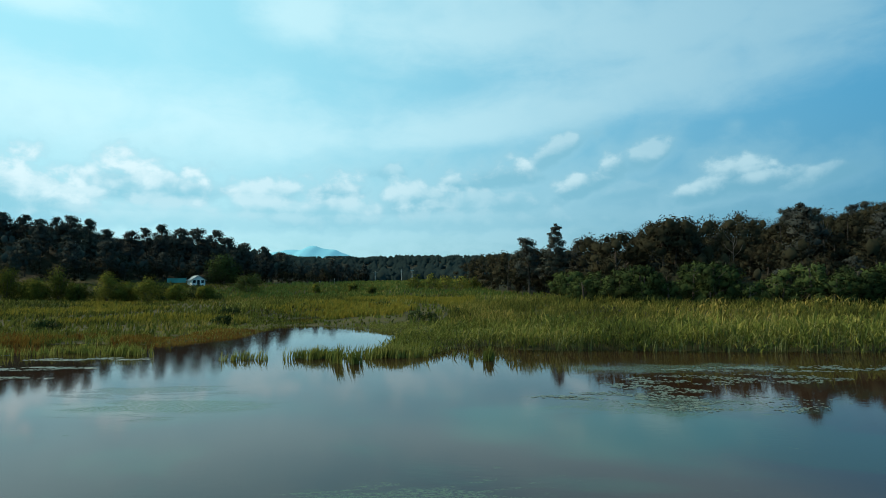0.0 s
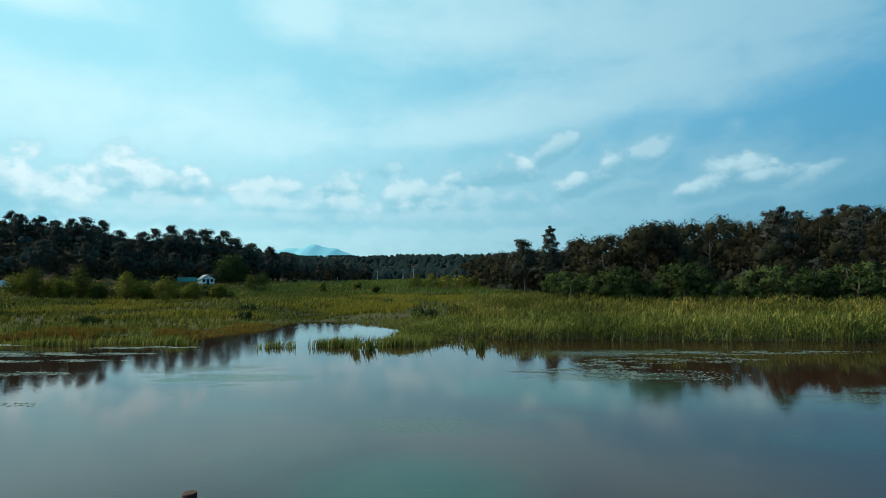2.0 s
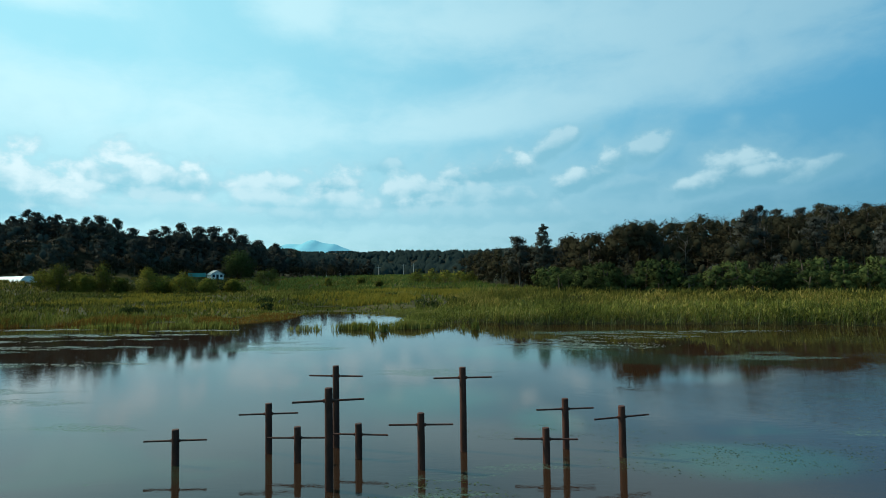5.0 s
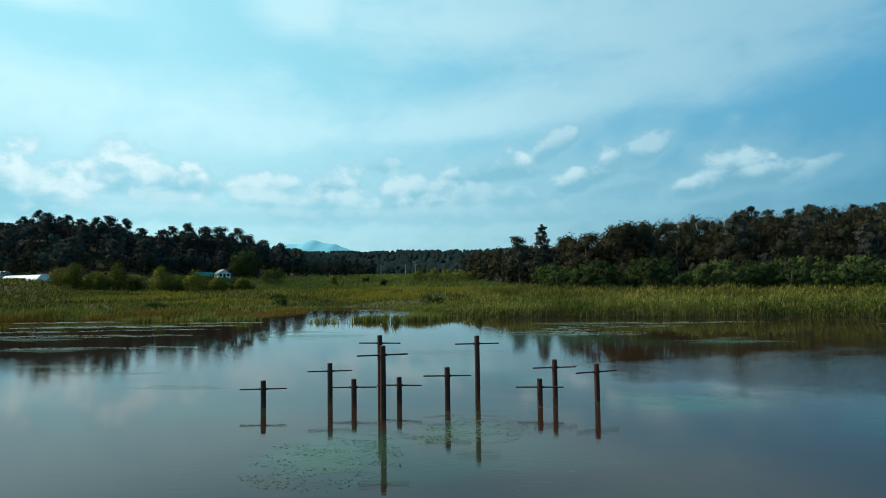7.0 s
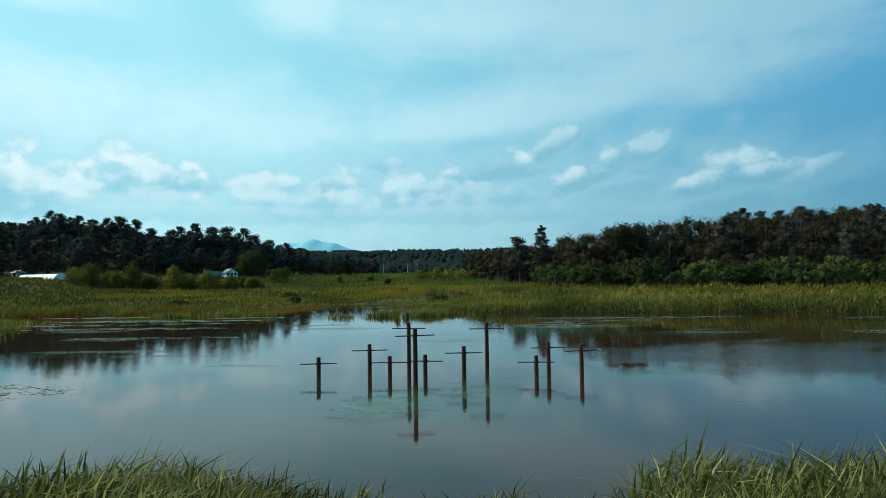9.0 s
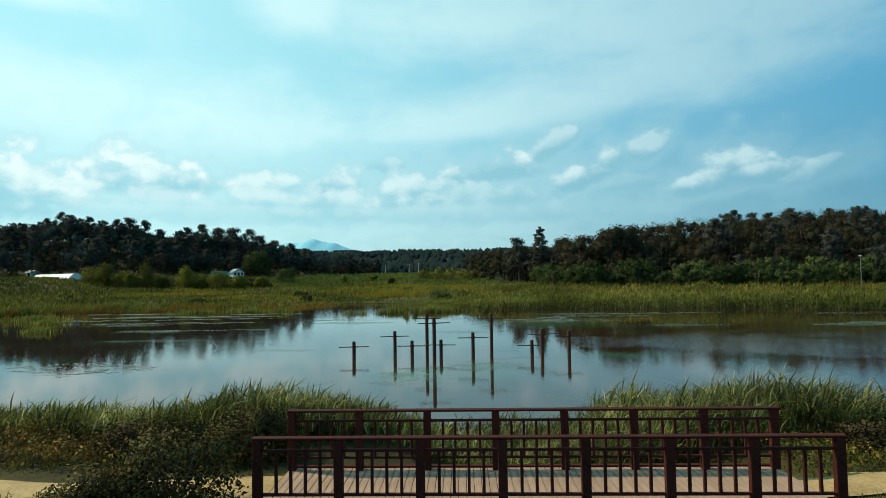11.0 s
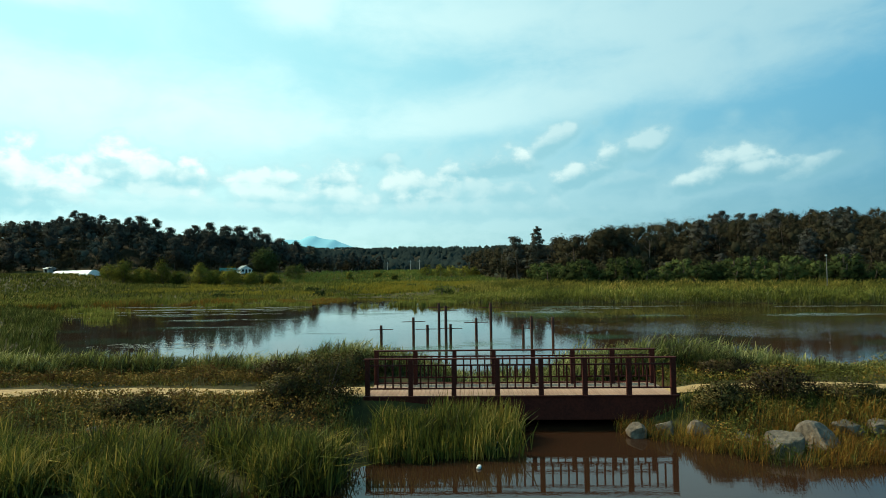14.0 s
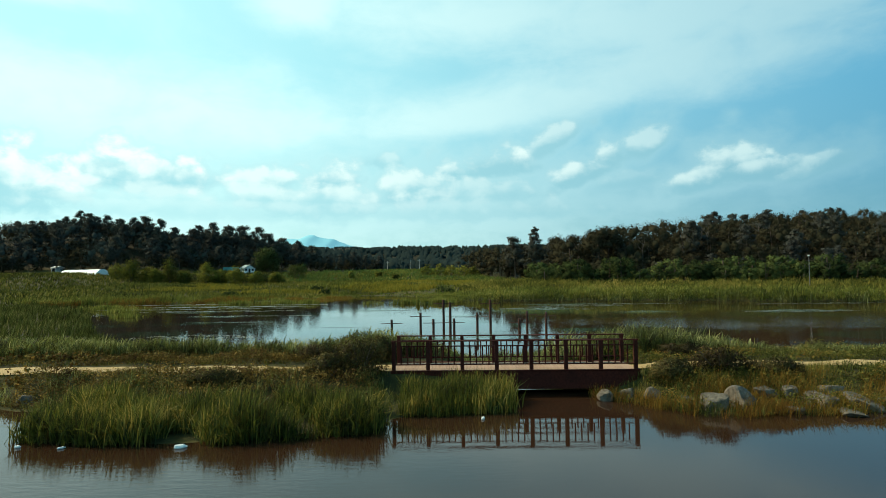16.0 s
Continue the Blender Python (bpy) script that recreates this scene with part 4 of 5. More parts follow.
def conifer(x, y, top):
    """A pointed conifer in uneven layers."""
    z = float(land(np.array([x]), np.array([y]))[0])
    h = top - z
    r = np.random.default_rng(77)
    root = new("conifer")
    root.location = (x, y, z - 0.1)
    bm = bmesh.new()
    tube(bm, [(0, 0, 0, 0.24), (0.1, 0, h * 0.5, 0.15), (0, 0, h * 0.97, 0.03)], 7)
    spots, size = [(0, 0, h * 0.985), (0, 0, h * 0.945)], [0.028 * h, 0.038 * h]
    for k in range(11):
        t = 0.34 + 0.58 * k / 10
        for j in range(4):
            a, reach = k * 0.9 + j * 1.571 + r.uniform(-0.4, 0.4), h * (0.40 * (1.0 - t) ** 0.85 + 0.015) * r.uniform(0.5, 1.25)
            x1, y1, z1 = reach * math.cos(a), reach * math.sin(a), h * t + 0.03 * h * r.uniform(-0.8, 0.8)
            tube(bm, [(0, 0, h * t, 0.05), (x1, y1, z1, 0.015)], 3)
            spots += [(x1 * 0.45, y1 * 0.45, z1), (x1 * 0.85, y1 * 0.85, z1)]
            size += [0.36 * reach + 0.025 * h, 0.24 * reach + 0.018 * h]
    part("trunk", bm, BARK, root)
    v, f, nn = lumps(spots, size, 0.62, (0, 0, 0.5 * h), r, 30, 0.30, 0.5, 1.4)
    crown = new("crown", quad_mesh("crown", v, f, NEEDLE, normals=nn))
    crown.parent = root
    tagged(root, "tall pointed dark conifer standing above the wood", "tree")


def broadleaf(seed, h, mat, wide=0.36, start=0.12, label="dull green broad-leaved tree on the wooded slope", coat=108):
    r = np.random.default_rng(seed)
    root = new("broadleaf_tree")
    bm = bmesh.new()
    tube(bm, [(0.2 * math.sin(2 * t + seed), 0.2 * math.cos(t * 3), h * t, 0.17 * (1 - 0.8 * t) + 0.02) for t in np.linspace(0, 0.85, 6)], 7)
    centres, radius, count = [], [], 18
    for k in range(count):
        a, t = k * 2.399 + r.uniform(-0.4, 0.4), (k + 0.5) / count
        z = h * (start + (0.90 - start) * t)
        rad = h * wide * math.sin(math.pi * (0.22 + 0.70 * t)) ** 0.65 * r.uniform(0.50, 1.05)
        x, y = rad * math.cos(a), rad * math.sin(a)
        centres.append((x, y, z + r.uniform(-0.05, 0.05) * h))
        radius.append(h * (0.10 + 0.16 * wide) * r.uniform(0.70, 1.15))
        if k % 4 == 0:
            tube(bm, [(0, 0, z * 0.72, 0.06), (x * 0.5, y * 0.5, z * 0.88, 0.04), (x * 0.9, y * 0.9, z, 0.012)], 3)
    part("trunk", bm, BARK, root)
    v, f, nn = lumps(centres, radius, 0.78, (0, 0, (0.35 + 0.3 * start) * h), r, coat, 0.028 * h if mat is BROAD else 0.050 * h)
    ob = new("crown", quad_mesh("crown", v, f, mat, normals=nn))
    ob.parent = root
    return tagged(root, label, "tree", "trees of the wooded hills")


def snag(x, y, top, lean):
    """A pale bare trunk that stands out of the canopy."""
    z = float(land(np.array([x]), np.array([y]))[0])
    h = top - z
    root = new("bare_tree")
    root.location = (x, y, z - 0.1)
    tagged(root, "leafless pale grey tree among the green crowns", "tree")
    bm = bmesh.new()
    tube(bm, [(lean * h * t * t, 0.1 * math.sin(5 * t), h * t, 0.13 * (1 - 0.8 * t)) for t in (0, 0.3, 0.6, 0.85, 1.0)], 6)
    part("trunk", bm, PALE_BARK, root)
    for k in range(5):
        t, a = 0.62 + 0.07 * k, k * 2.4
        bm = tube(bmesh.new(), [(lean * h * t * t, 0, h * t, 0.06), (lean * h * t * t + 1.0 * math.cos(a), 0.9 * math.sin(a), h * t + 0.9, 0.035), (lean * h * t * t + 1.5 * math.cos(a), 1.3 * math.sin(a), h * t + 1.9, 0.012)], 4)
        part("branch", bm, PALE_BARK, root)


for x, y, top, lean in ((57.5, 97, 15.2, 0.02), (59.6, 98, 14.6, -0.05), (75, 104, 17.0, 0.03), (78, 105, 16.4, 0.06), (41, 90, 11.8, 0.0), (92, 112, 18.0, -0.04)):
    snag(x, y, top, lean)


def plant_woods():
    pines = [pine(3 + k, h, l) for k, (h, l) in enumerate(((11, 0.03), (12, -0.05), (10, 0.06), (13, 0.0)))]
    broads = [broadleaf(20 + k, h, BROAD, w) for k, (h, w) in enumerate(((9, 0.46), (8, 0.52), (10, 0.42), (7.5, 0.55)))]
    thick = [broadleaf(40 + k, h, THICKET, w, 0.06, "bushy fresh green tree at the edge of the wood", 75) for k, (h, w) in enumerate(((4.0, 0.68), (3.2, 0.78), (4.8, 0.60)))]
    spread = [broadleaf(60 + k, 11, BROAD, w, 0.58, "tall tree with a bare trunk and spreading crown") for k, w in enumerate((0.30, 0.26))]
    tall = {ob.name: max(v.co.z for c in ob.children for v in c.data.vertices) for ob in pines + broads + thick + spread}
    used = set()

    def plant(kinds, x, y, size, k, free=True):
        ob = kinds[k % len(kinds)]
        room = (float(crest(x, y)) - float(land(np.array([x]), np.array([y]))[0])) / tall[ob.name]
        if free:
            size = min(size, room)
            if size < 0.28:
                return
        m = pose(x, y, float(land(np.array([x]), np.array([y]))[0]) - 0.1, 0, 0, rng.uniform(0, 360)) @ Matrix.Diagonal((size, size, size * rng.uniform(0.92, 1.08), 1))
        if ob.name in used:
            copy_thing(ob, m @ Matrix.Diagonal([1 / c for c in ob.scale] + [1]))
        else:
            used.add(ob.name)
            ob.matrix_basis = m

    # right-hand slope: thicket along its foot, mixed wood above
    k = 0
    for _ in range(7000):
        x, y = rng.uniform(4, 95), rng.uniform(52, 190)
        inside = float(-signed(WOOD_EDGE, np.array([x]), np.array([y]))[0])
        if 0 < inside < 6.0 and k < 105 and y < 100 and (wobble(x, y, 4.0) > -0.5 or k % 3 == 0):
            plant(thick, x, y, rng.uniform(0.8, 1.3), k)
            k += 1
    k = 0
    taken = []
    for _ in range(6000):
        x, y = rng.uniform(5, 135), rng.uniform(58, 165)
        inside = float(-signed(WOOD_EDGE, np.array([x]), np.array([y]))[0])
        if inside < (4 if y < 100 else 0.5) or any((x - a) ** 2 + (y - b) ** 2 < 14.0 for a, b in taken) or k >= 190 or x > 20 + (y + 48) * 0.86:
            continue
        taken.append((x, y))
        plant(pines if rng.random() < 0.22 else broads, x, y, rng.uniform(0.70, 1.0) * (0.52 + 0.48 * float(smooth(inside, 6, 34))), k)
        k += 1

    def crowned(kinds, k, x, y, top):
        plant(kinds, x, y, (top - float(land(np.array([x]), np.array([y]))[0])) / tall[kinds[k % len(kinds)].name], k, False)

    conifer(22, 139, 19.2)
    for kinds, i, x, y, top in ((broads, 1, 18, 160, 14.0), (broads, 2, 22, 158, 15.0), (broads, 0, 27, 152, 15.4), (pines, 0, 19.5, 166, 16.2), (broads, 3, 13, 168, 13.2), (broads, 1, 30, 132, 15.4), (pines, 2, 28, 142, 16.6), (broads, 0, 6, 186, 14.2), (broads, 1, 10.5, 178, 14.6), (broads, 3, 2, 204, 13.6), (pines, 3, 4, 214, 15.2), (broads, 2, 8, 196, 15.0), (broads, 1, 14, 174, 14.4)):
        crowned(kinds, i, x, y, top)
    crowned(pines, 1, 16.5, 148, 16.6)
    crowned(spread, 0, 31, 92, 16.6)
    crowned(spread, 1, 34.5, 96, 16.0)
    crowned(broads, 3, 25.5, 99, 14.0)
    crowned(broads, 1, 38.5, 104, 15.4)
    crowned(broads, 0, 29, 105, 14.2)
    crowned(broads, 2, 43, 108, 16.6)
    crowned(broads, 3, 35, 110, 15.6)
    crowned(broads, 0, 53, 119, 19.0)
    crowned(broads, 2, 58, 122, 19.0)
    k = 0
    for _ in range(3000):
        x, y = rng.uniform(-200, -45), rng.uniform(150, 290)
        inside = float(-signed(WOOD_LEFT, np.array([x]), np.array([y]))[0])
        if 0 < inside < 6 and k < 48:
            plant(broads if k % 3 else pines, x, y, rng.uniform(0.5, 0.75), k)
            k += 1
    for i, (x, y, top) in enumerate(((-170, 205, 33.7), (-162, 200, 33.7), (-157, 203, 33.2), (-150, 201, 30.2), (-143, 200, 30.2), (-138, 201, 30.7), (-132, 200, 28.7), (-126, 202, 26.2), (-119, 205, 25.2),
                                     (-128, 231, 29.2), (-121, 230, 29.7), (-114, 231, 29.3), (-107, 231, 29.1), (-100, 232, 27.7), (-94, 231, 26.1), (-88, 231, 23.7), (-81, 233, 21.2), (-74, 236, 20.3), (-178, 207, 32.7))):
        crowned(pines, i, x, y, top)
    # left-hand pine wood
    k, taken = 0, []
    for _ in range(4000):
        x, y = rng.uniform(-215, -45), rng.uniform(155, 245)
        inside = float(-signed(WOOD_LEFT, np.array([x]), np.array([y]))[0])
        if inside < 2 or any((x - a) ** 2 + (y - b) ** 2 < 26 for a, b in taken) or k >= 90:
            continue
        taken.append((x, y))
        plant(pines if rng.random() < 0.75 else broads, x, y, rng.uniform(0.80, 1.2), k)
        k += 1


plant_woods()


def far_wood(name, label, spots, h, mat, quads, size, spread):
    """Woods too far to count: one sheet of small crowns."""
    x, y = spots
    z = land(x, y)
    t = np.clip(np.minimum(rng.uniform(0.75, 1.25, len(x)) * h, (crest(x, y) - z) * 0.98), 1.0, None)
    c = np.column_stack((x, y, z + t * 0.62))
    v, f, nn = lumps(c, t * spread * rng.uniform(0.8, 1.3, len(x)), 1.25, (float(np.mean(x)), float(np.mean(y)) + 40.0, -60.0), rng, quads, size, heart=0.38)
    return tagged(new(name, quad_mesh(name, v, f, mat, normals=nn)), label, "woods", kind="stuff")


def far_ridge(name, label, spots, h):
    """Distant crowns as small lumpy closed heaps."""
    x, y = spots
    z = land(x, y)
    n, sides = len(x), 5
    t = np.clip(np.minimum(rng.uniform(0.5, 1.3, n) * h, (crest(x, y) - z) * rng.uniform(0.85, 1.15, n)), 2.0, None)
    k = np.arange(sides) * math.tau / sides
    fat = rng.uniform(0.7, 1.4, n)[:, None]
    rings = []
    for lift, wide in ((0.0, 0.34), (0.45, 0.40), (0.80, 0.24), (1.0, 0.03)):
        r = (t[:, None] * wide + 0.8 * wide) * fat * rng.uniform(0.55, 1.45, (n, sides))
        a = k[None, :] + rng.uniform(0, 1.2, n)[:, None]
        zz = z[:, None] + t[:, None] * (lift + rng.uniform(-0.12, 0.12, (n, sides)))
        rings.append(np.stack((x[:, None] + r * np.cos(a), y[:, None] + r * np.sin(a), zz), axis=2))
    v = np.stack(rings, axis=1).reshape(-1, 3)
    base = np.arange(n)[:, None, None] * 4 * sides + np.arange(3)[None, :, None] * sides
    i, j = (base + np.arange(sides)).ravel(), (base + (np.arange(sides) + 1) % sides).ravel()
    out = v - np.repeat(np.column_stack((x, y, z + 0.2 * t)), 4 * sides, axis=0)
    out = out / (np.linalg.norm(out, axis=1)[:, None] + 1e-6) * 0.55 + (0, -0.35, 0.6)
    out /= np.linalg.norm(out, axis=1)[:, None]
    return tagged(new(name, quad_mesh(name, v, np.column_stack((i, j, j + sides, i + sides)), HAZED_NEEDLE, normals=out)), label, "woods", kind="stuff")


def plant_far():
    def spots(poly, n, x0, x1, y0, y1, depth):
        x, y = rng.uniform(x0, x1, n), rng.uniform(y0, y1, n)
        keep = -signed(poly, x, y) > depth
        return x[keep], y[keep]

    far_wood("far_woods", "dense dark wood covering the hillside", spots(WOOD_EDGE, 720, 5, 200, 70, 230, 14), 8.0, BROAD, 110, 0.27, 0.27)
    far_wood("far_woods", "dark undergrowth along the edge of the pine wood", spots(WOOD_LEFT, 900, -240, -42, 150, 262, 0.5), 4.2, BROAD, 46, 0.42, 0.42)
    far_wood("far_woods", "dense dark pine wood covering the hillside", spots(WOOD_LEFT, 1150, -300, -42, 150, 300, 2), 9.0, NEEDLE, 52, 0.55, 0.30)
    x, y = rng.uniform(-520, 330, 6600), rng.uniform(290, 640, 6600)
    keep = y > 292 + 0.1 * np.abs(x + 40)
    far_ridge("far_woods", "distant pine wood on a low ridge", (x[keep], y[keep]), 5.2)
    far_wood("far_woods", "dark undergrowth along the edge of the leafy wood", spots(WOOD_EDGE, 620, 2, 110, 60, 190, 3.0), 4.4, BROAD, 46, 0.36, 0.42)


plant_far()

# willows in a row across the left meadow
for x, y, rx, h in ((-103, 128, 2.3, 6.6), (-98.5, 130, 2.6, 4.2), (-95, 127, 2.2, 3.6), (-91, 128, 2.2, 6.2), (-86, 127, 2.4, 3.4), (-80, 128, 2.4, 5.4), (-76, 129, 2.2, 3.8),
                    (-70.5, 128, 3.0, 4.8), (-65, 130, 2.6, 3.4), (-60, 134, 2.4, 3.0), (-109, 131, 3.0, 4.2)):
    shrub("willow_bush", "rounded yellow-green willow bush in the meadow", WILLOW, x, y, rx * 1.0, rx * 1.0, h * 1.32, 54, 52, 0.17)
shrub("round_tree", "broad round green tree in the meadow", THICKET, -89.5, 214, 6.8, 5.0, 11.5, 90, 44, 0.32)
shrub("willow_bush", "rounded dark green bush in the meadow", BUSH, -63.5, 170, 4.2, 3.8, 6.6, 60, 44, 0.20)
for x, y, r, h in ((-112, 139, 3.4, 3.6), (-105.5, 137, 3.2, 3.0), (-99, 140, 3.6, 3.4), (-93, 138, 3.0, 2.8), (-88, 141, 3.4, 3.6), (-82.5, 138, 3.0, 3.0), (-78, 142, 3.6, 3.8),
                   (-72, 140, 3.2, 3.2), (-66.5, 143, 3.0, 2.8), (-62, 141, 2.6, 2.4), (-83, 160, 3.4, 3.2), (-76, 164, 3.6, 3.0), (-90, 166, 3.4, 3.4)):
    shrub("scrub_bush", "low spreading green bush in the scrub before the wood", BUSH, x, y, r * 1.15, r, h, 34, 34, 0.20)
for x, y, r, h in ((-15, 182, 3.0, 5.0), (-10, 179, 3.2, 5.6), (-5.5, 181, 3.0, 5.0), (-1, 178, 3.2, 4.6), (3, 181, 2.6, 4.2), (-42, 165, 1.4, 3.2), (-25, 158, 1.2, 2.8), (-33, 172, 1.6, 3.0)):
    shrub("willow_bush", "pale green bush on the valley floor", WILLOW, x, y, r, r, h, 30, 16, 0.26)
for x, y, r, h in ((-5.5, 74, 2.2, 1.5), (-1.0, 79, 1.6, 1.2), (-30, 72, 1.6, 1.2), (-36, 88, 2.0, 1.4), (9, 58, 1.6, 2.0), (-14, 100, 2.0, 1.5), (-47, 64, 1.8, 1.3)):
    shrub("sedge_bush", "low dark green bush in the marsh", THICKET, x, y, r, r * 0.8, h, 30, 24, 0.12)
# briars by the bridge
for x, y, rx, ry, h in ((-6.2, -25.9, 1.2, 0.9, 1.55), (-7.3, -26.2, 1.0, 0.7, 0.95), (-5.9, -22.9, 1.1, 0.7, 1.15), (-8.4, -22.6, 1.5, 0.7, 0.85), (-11.5, -26.9, 1.4, 0.6, 0.5),
                        (5.5, -26.5, 0.9, 0.6, 0.75), (7.4, -26.2, 1.3, 0.7, 0.95), (9.4, -26.4, 1.2, 0.6, 0.6), (7.6, -22.6, 1.4, 0.7, 0.7)):
    shrub("briar_bush", "dark briar bush with small reddish leaves beside the bridge", BRIAR, x, y, rx, ry, h, 90, 60, 0.036)


def make_pads():
    groups = ((8.6, 27.2, 2.2, 3.6, 1500), (11, 25, 4.5, 2.0, 450), (13.5, 31.0, 6.0, 1.6, 900), (20, 34.5, 9, 1.2, 1100), (46, 31, 9, 1.6, 1500), (35.5, 17.5, 6, 1.8, 2200), (-36, 37, 12, 1.2, 2200), (-46, 44.5, 10, 1.0, 2000), (-34, 27, 10, 1.3, 2200), (-30, 33, 6, 0.7, 700),
              (-27, 41.5, 5, 0.9, 600), (-44, 32, 9, 0.9, 1000), (-26, 18, 8, 0.8, 600), (5.4, 26.8, 2.2, 0.9, 500), (-22.5, -4.5, 4.5, 2.0, 900))
    for cx, cy, rx, ry, n in groups:
        a, r = rng.uniform(0, math.tau, n), np.sqrt(rng.random(n))
        x, y = cx + np.cos(a) * r * rx + 0.8 * wobble(a * 3, r * 9, 1), cy + np.sin(a) * r * ry
        keep = (wobble(x, y * 2.2, 1.1) > -0.15) & (shore(x, y) < 0)
        x, y = x[keep], y[keep]
        size, k = rng.uniform(0.035, 0.085, len(x)) * (1.0 + 0.7 * smooth(y, 26, 40)), np.arange(6)
        ang = rng.uniform(0, math.tau, len(x))[:, None] + k[None, :] * math.tau / 6.6
        v = np.stack((x[:, None] + np.cos(ang) * size[:, None], y[:, None] + np.sin(ang) * size[:, None], np.full(ang.shape, 0.006) + rng.uniform(0, 0.012, len(x))[:, None]), axis=2).reshape(-1, 3)
        tagged(new("lily_pads", quad_mesh("lily_pads", v, np.arange(len(x) * 6).reshape(-1, 6), PAD)), "raft of small floating water-lily leaves", "water plants", kind="stuff")


make_pads()


def make_duckweed():
    """Loose specks of duckweed, each a tiny floating leaf."""
    for cx, cy, rx, ry, n in ((-4.0, -8.0, 2.2, 2.2, 1500), (-0.4, -4.8, 2.1, 2.0, 1500), (-2.6, -5.6, 1.8, 1.2, 500), (3.5, 1.5, 3.4, 1.3, 500), (7.8, -1.2, 4.2, 1.7, 700), (10.4, -0.9, 4.8, 1.3, 900), (17, 3.5, 6, 4, 1800), (-19, 6.8, 3.4, 0.8, 400)):
        a, r = rng.uniform(0, math.tau, n), np.sqrt(rng.random(n))
        x, y = cx + np.cos(a) * r * rx, cy + np.sin(a) * r * ry
        keep = wobble(x + 40, y * 1.8, 0.55) + 0.4 * wobble(x, y * 1.5 + 9, 1.4) > -0.25 * rng.random(len(x))
        x, y = x[keep], y[keep]
        size, k = rng.uniform(0.008, 0.028, len(x)), np.arange(5)
        ang = rng.uniform(0, math.tau, len(x))[:, None] + k[None, :] * math.tau / 5
        v = np.stack((x[:, None] + np.cos(ang) * size[:, None], y[:, None] + np.sin(ang) * size[:, None] * 0.8, np.full(ang.shape, 0.005) + rng.uniform(0, 0.006, len(x))[:, None]), axis=2).reshape(-1, 3)
        tagged(new("duckweed", quad_mesh("duckweed", v, np.arange(len(x) * 5).reshape(-1, 5), DUCKWEED)), "loose specks of green duckweed on the pond", "water plants", kind="stuff")


make_duckweed()


# ---- crosses standing in the pond ----
def make_cross(x, y, height, yaw, lean):
    root = new("wooden_cross")
    root.matrix_basis = pose(x, y, 0, lean, 0, 0)
    tagged(root, "rust-brown round post with a thin cross-rod standing in water", "cross", "crosses in the pond")
    bm = bmesh.new()
    tube(bm, [(0, 0, -0.9, 0.102), (0.004, 0, height * 0.5, 0.099), (0, 0, height - 0.015, 0.096), (0, 0, height, 0.086)], 18)
    part("post", bm, RUST, root, smooth=False)
    bar = bmesh.new()
    c, s = math.cos(radians(yaw)), math.sin(radians(yaw))
    z = height - 0.31
    tube(bar, [(-0.86 * c, -0.86 * s, z - 0.008, 0.026), (0, 0, z, 0.027), (0.86 * c, 0.86 * s, z + 0.006, 0.025)], 8)
    part("rod", bar, RUST, root, "thin rusty cross-rod")
    for sign in (-1, 1):
        b = bmesh.new()
        tube(b, [(sign * 0.085 * c, sign * 0.085 * s, z, 0.045), (sign * 0.135 * c, sign * 0.135 * s, z, 0.043)], 10)
        part("collar", b, RUST, root)


for x, y, height, yaw, lean in ((-7.79, -1.60, 0.98, 4, 0.3), (-5.54, -0.52, 1.45, 5, 0), (-4.45, -1.34, 0.97, -2, 0), (-3.66, 0.05, 2.45, -10, 0.2), (-3.05, -3.56, 2.45, 11, 0), (-2.78, -1.05, 0.98, -7, 0.4),
                                (-0.93, -2.01, 1.48, -1, 0), (0.20, -0.40, 2.44, 2, 0), (2.45, -1.55, 0.96, -5, 0), (3.22, -0.18, 1.46, 6, -0.3), (4.66, -1.00, 1.41, 17, 0)):
    make_cross(x, y, height, yaw, lean)


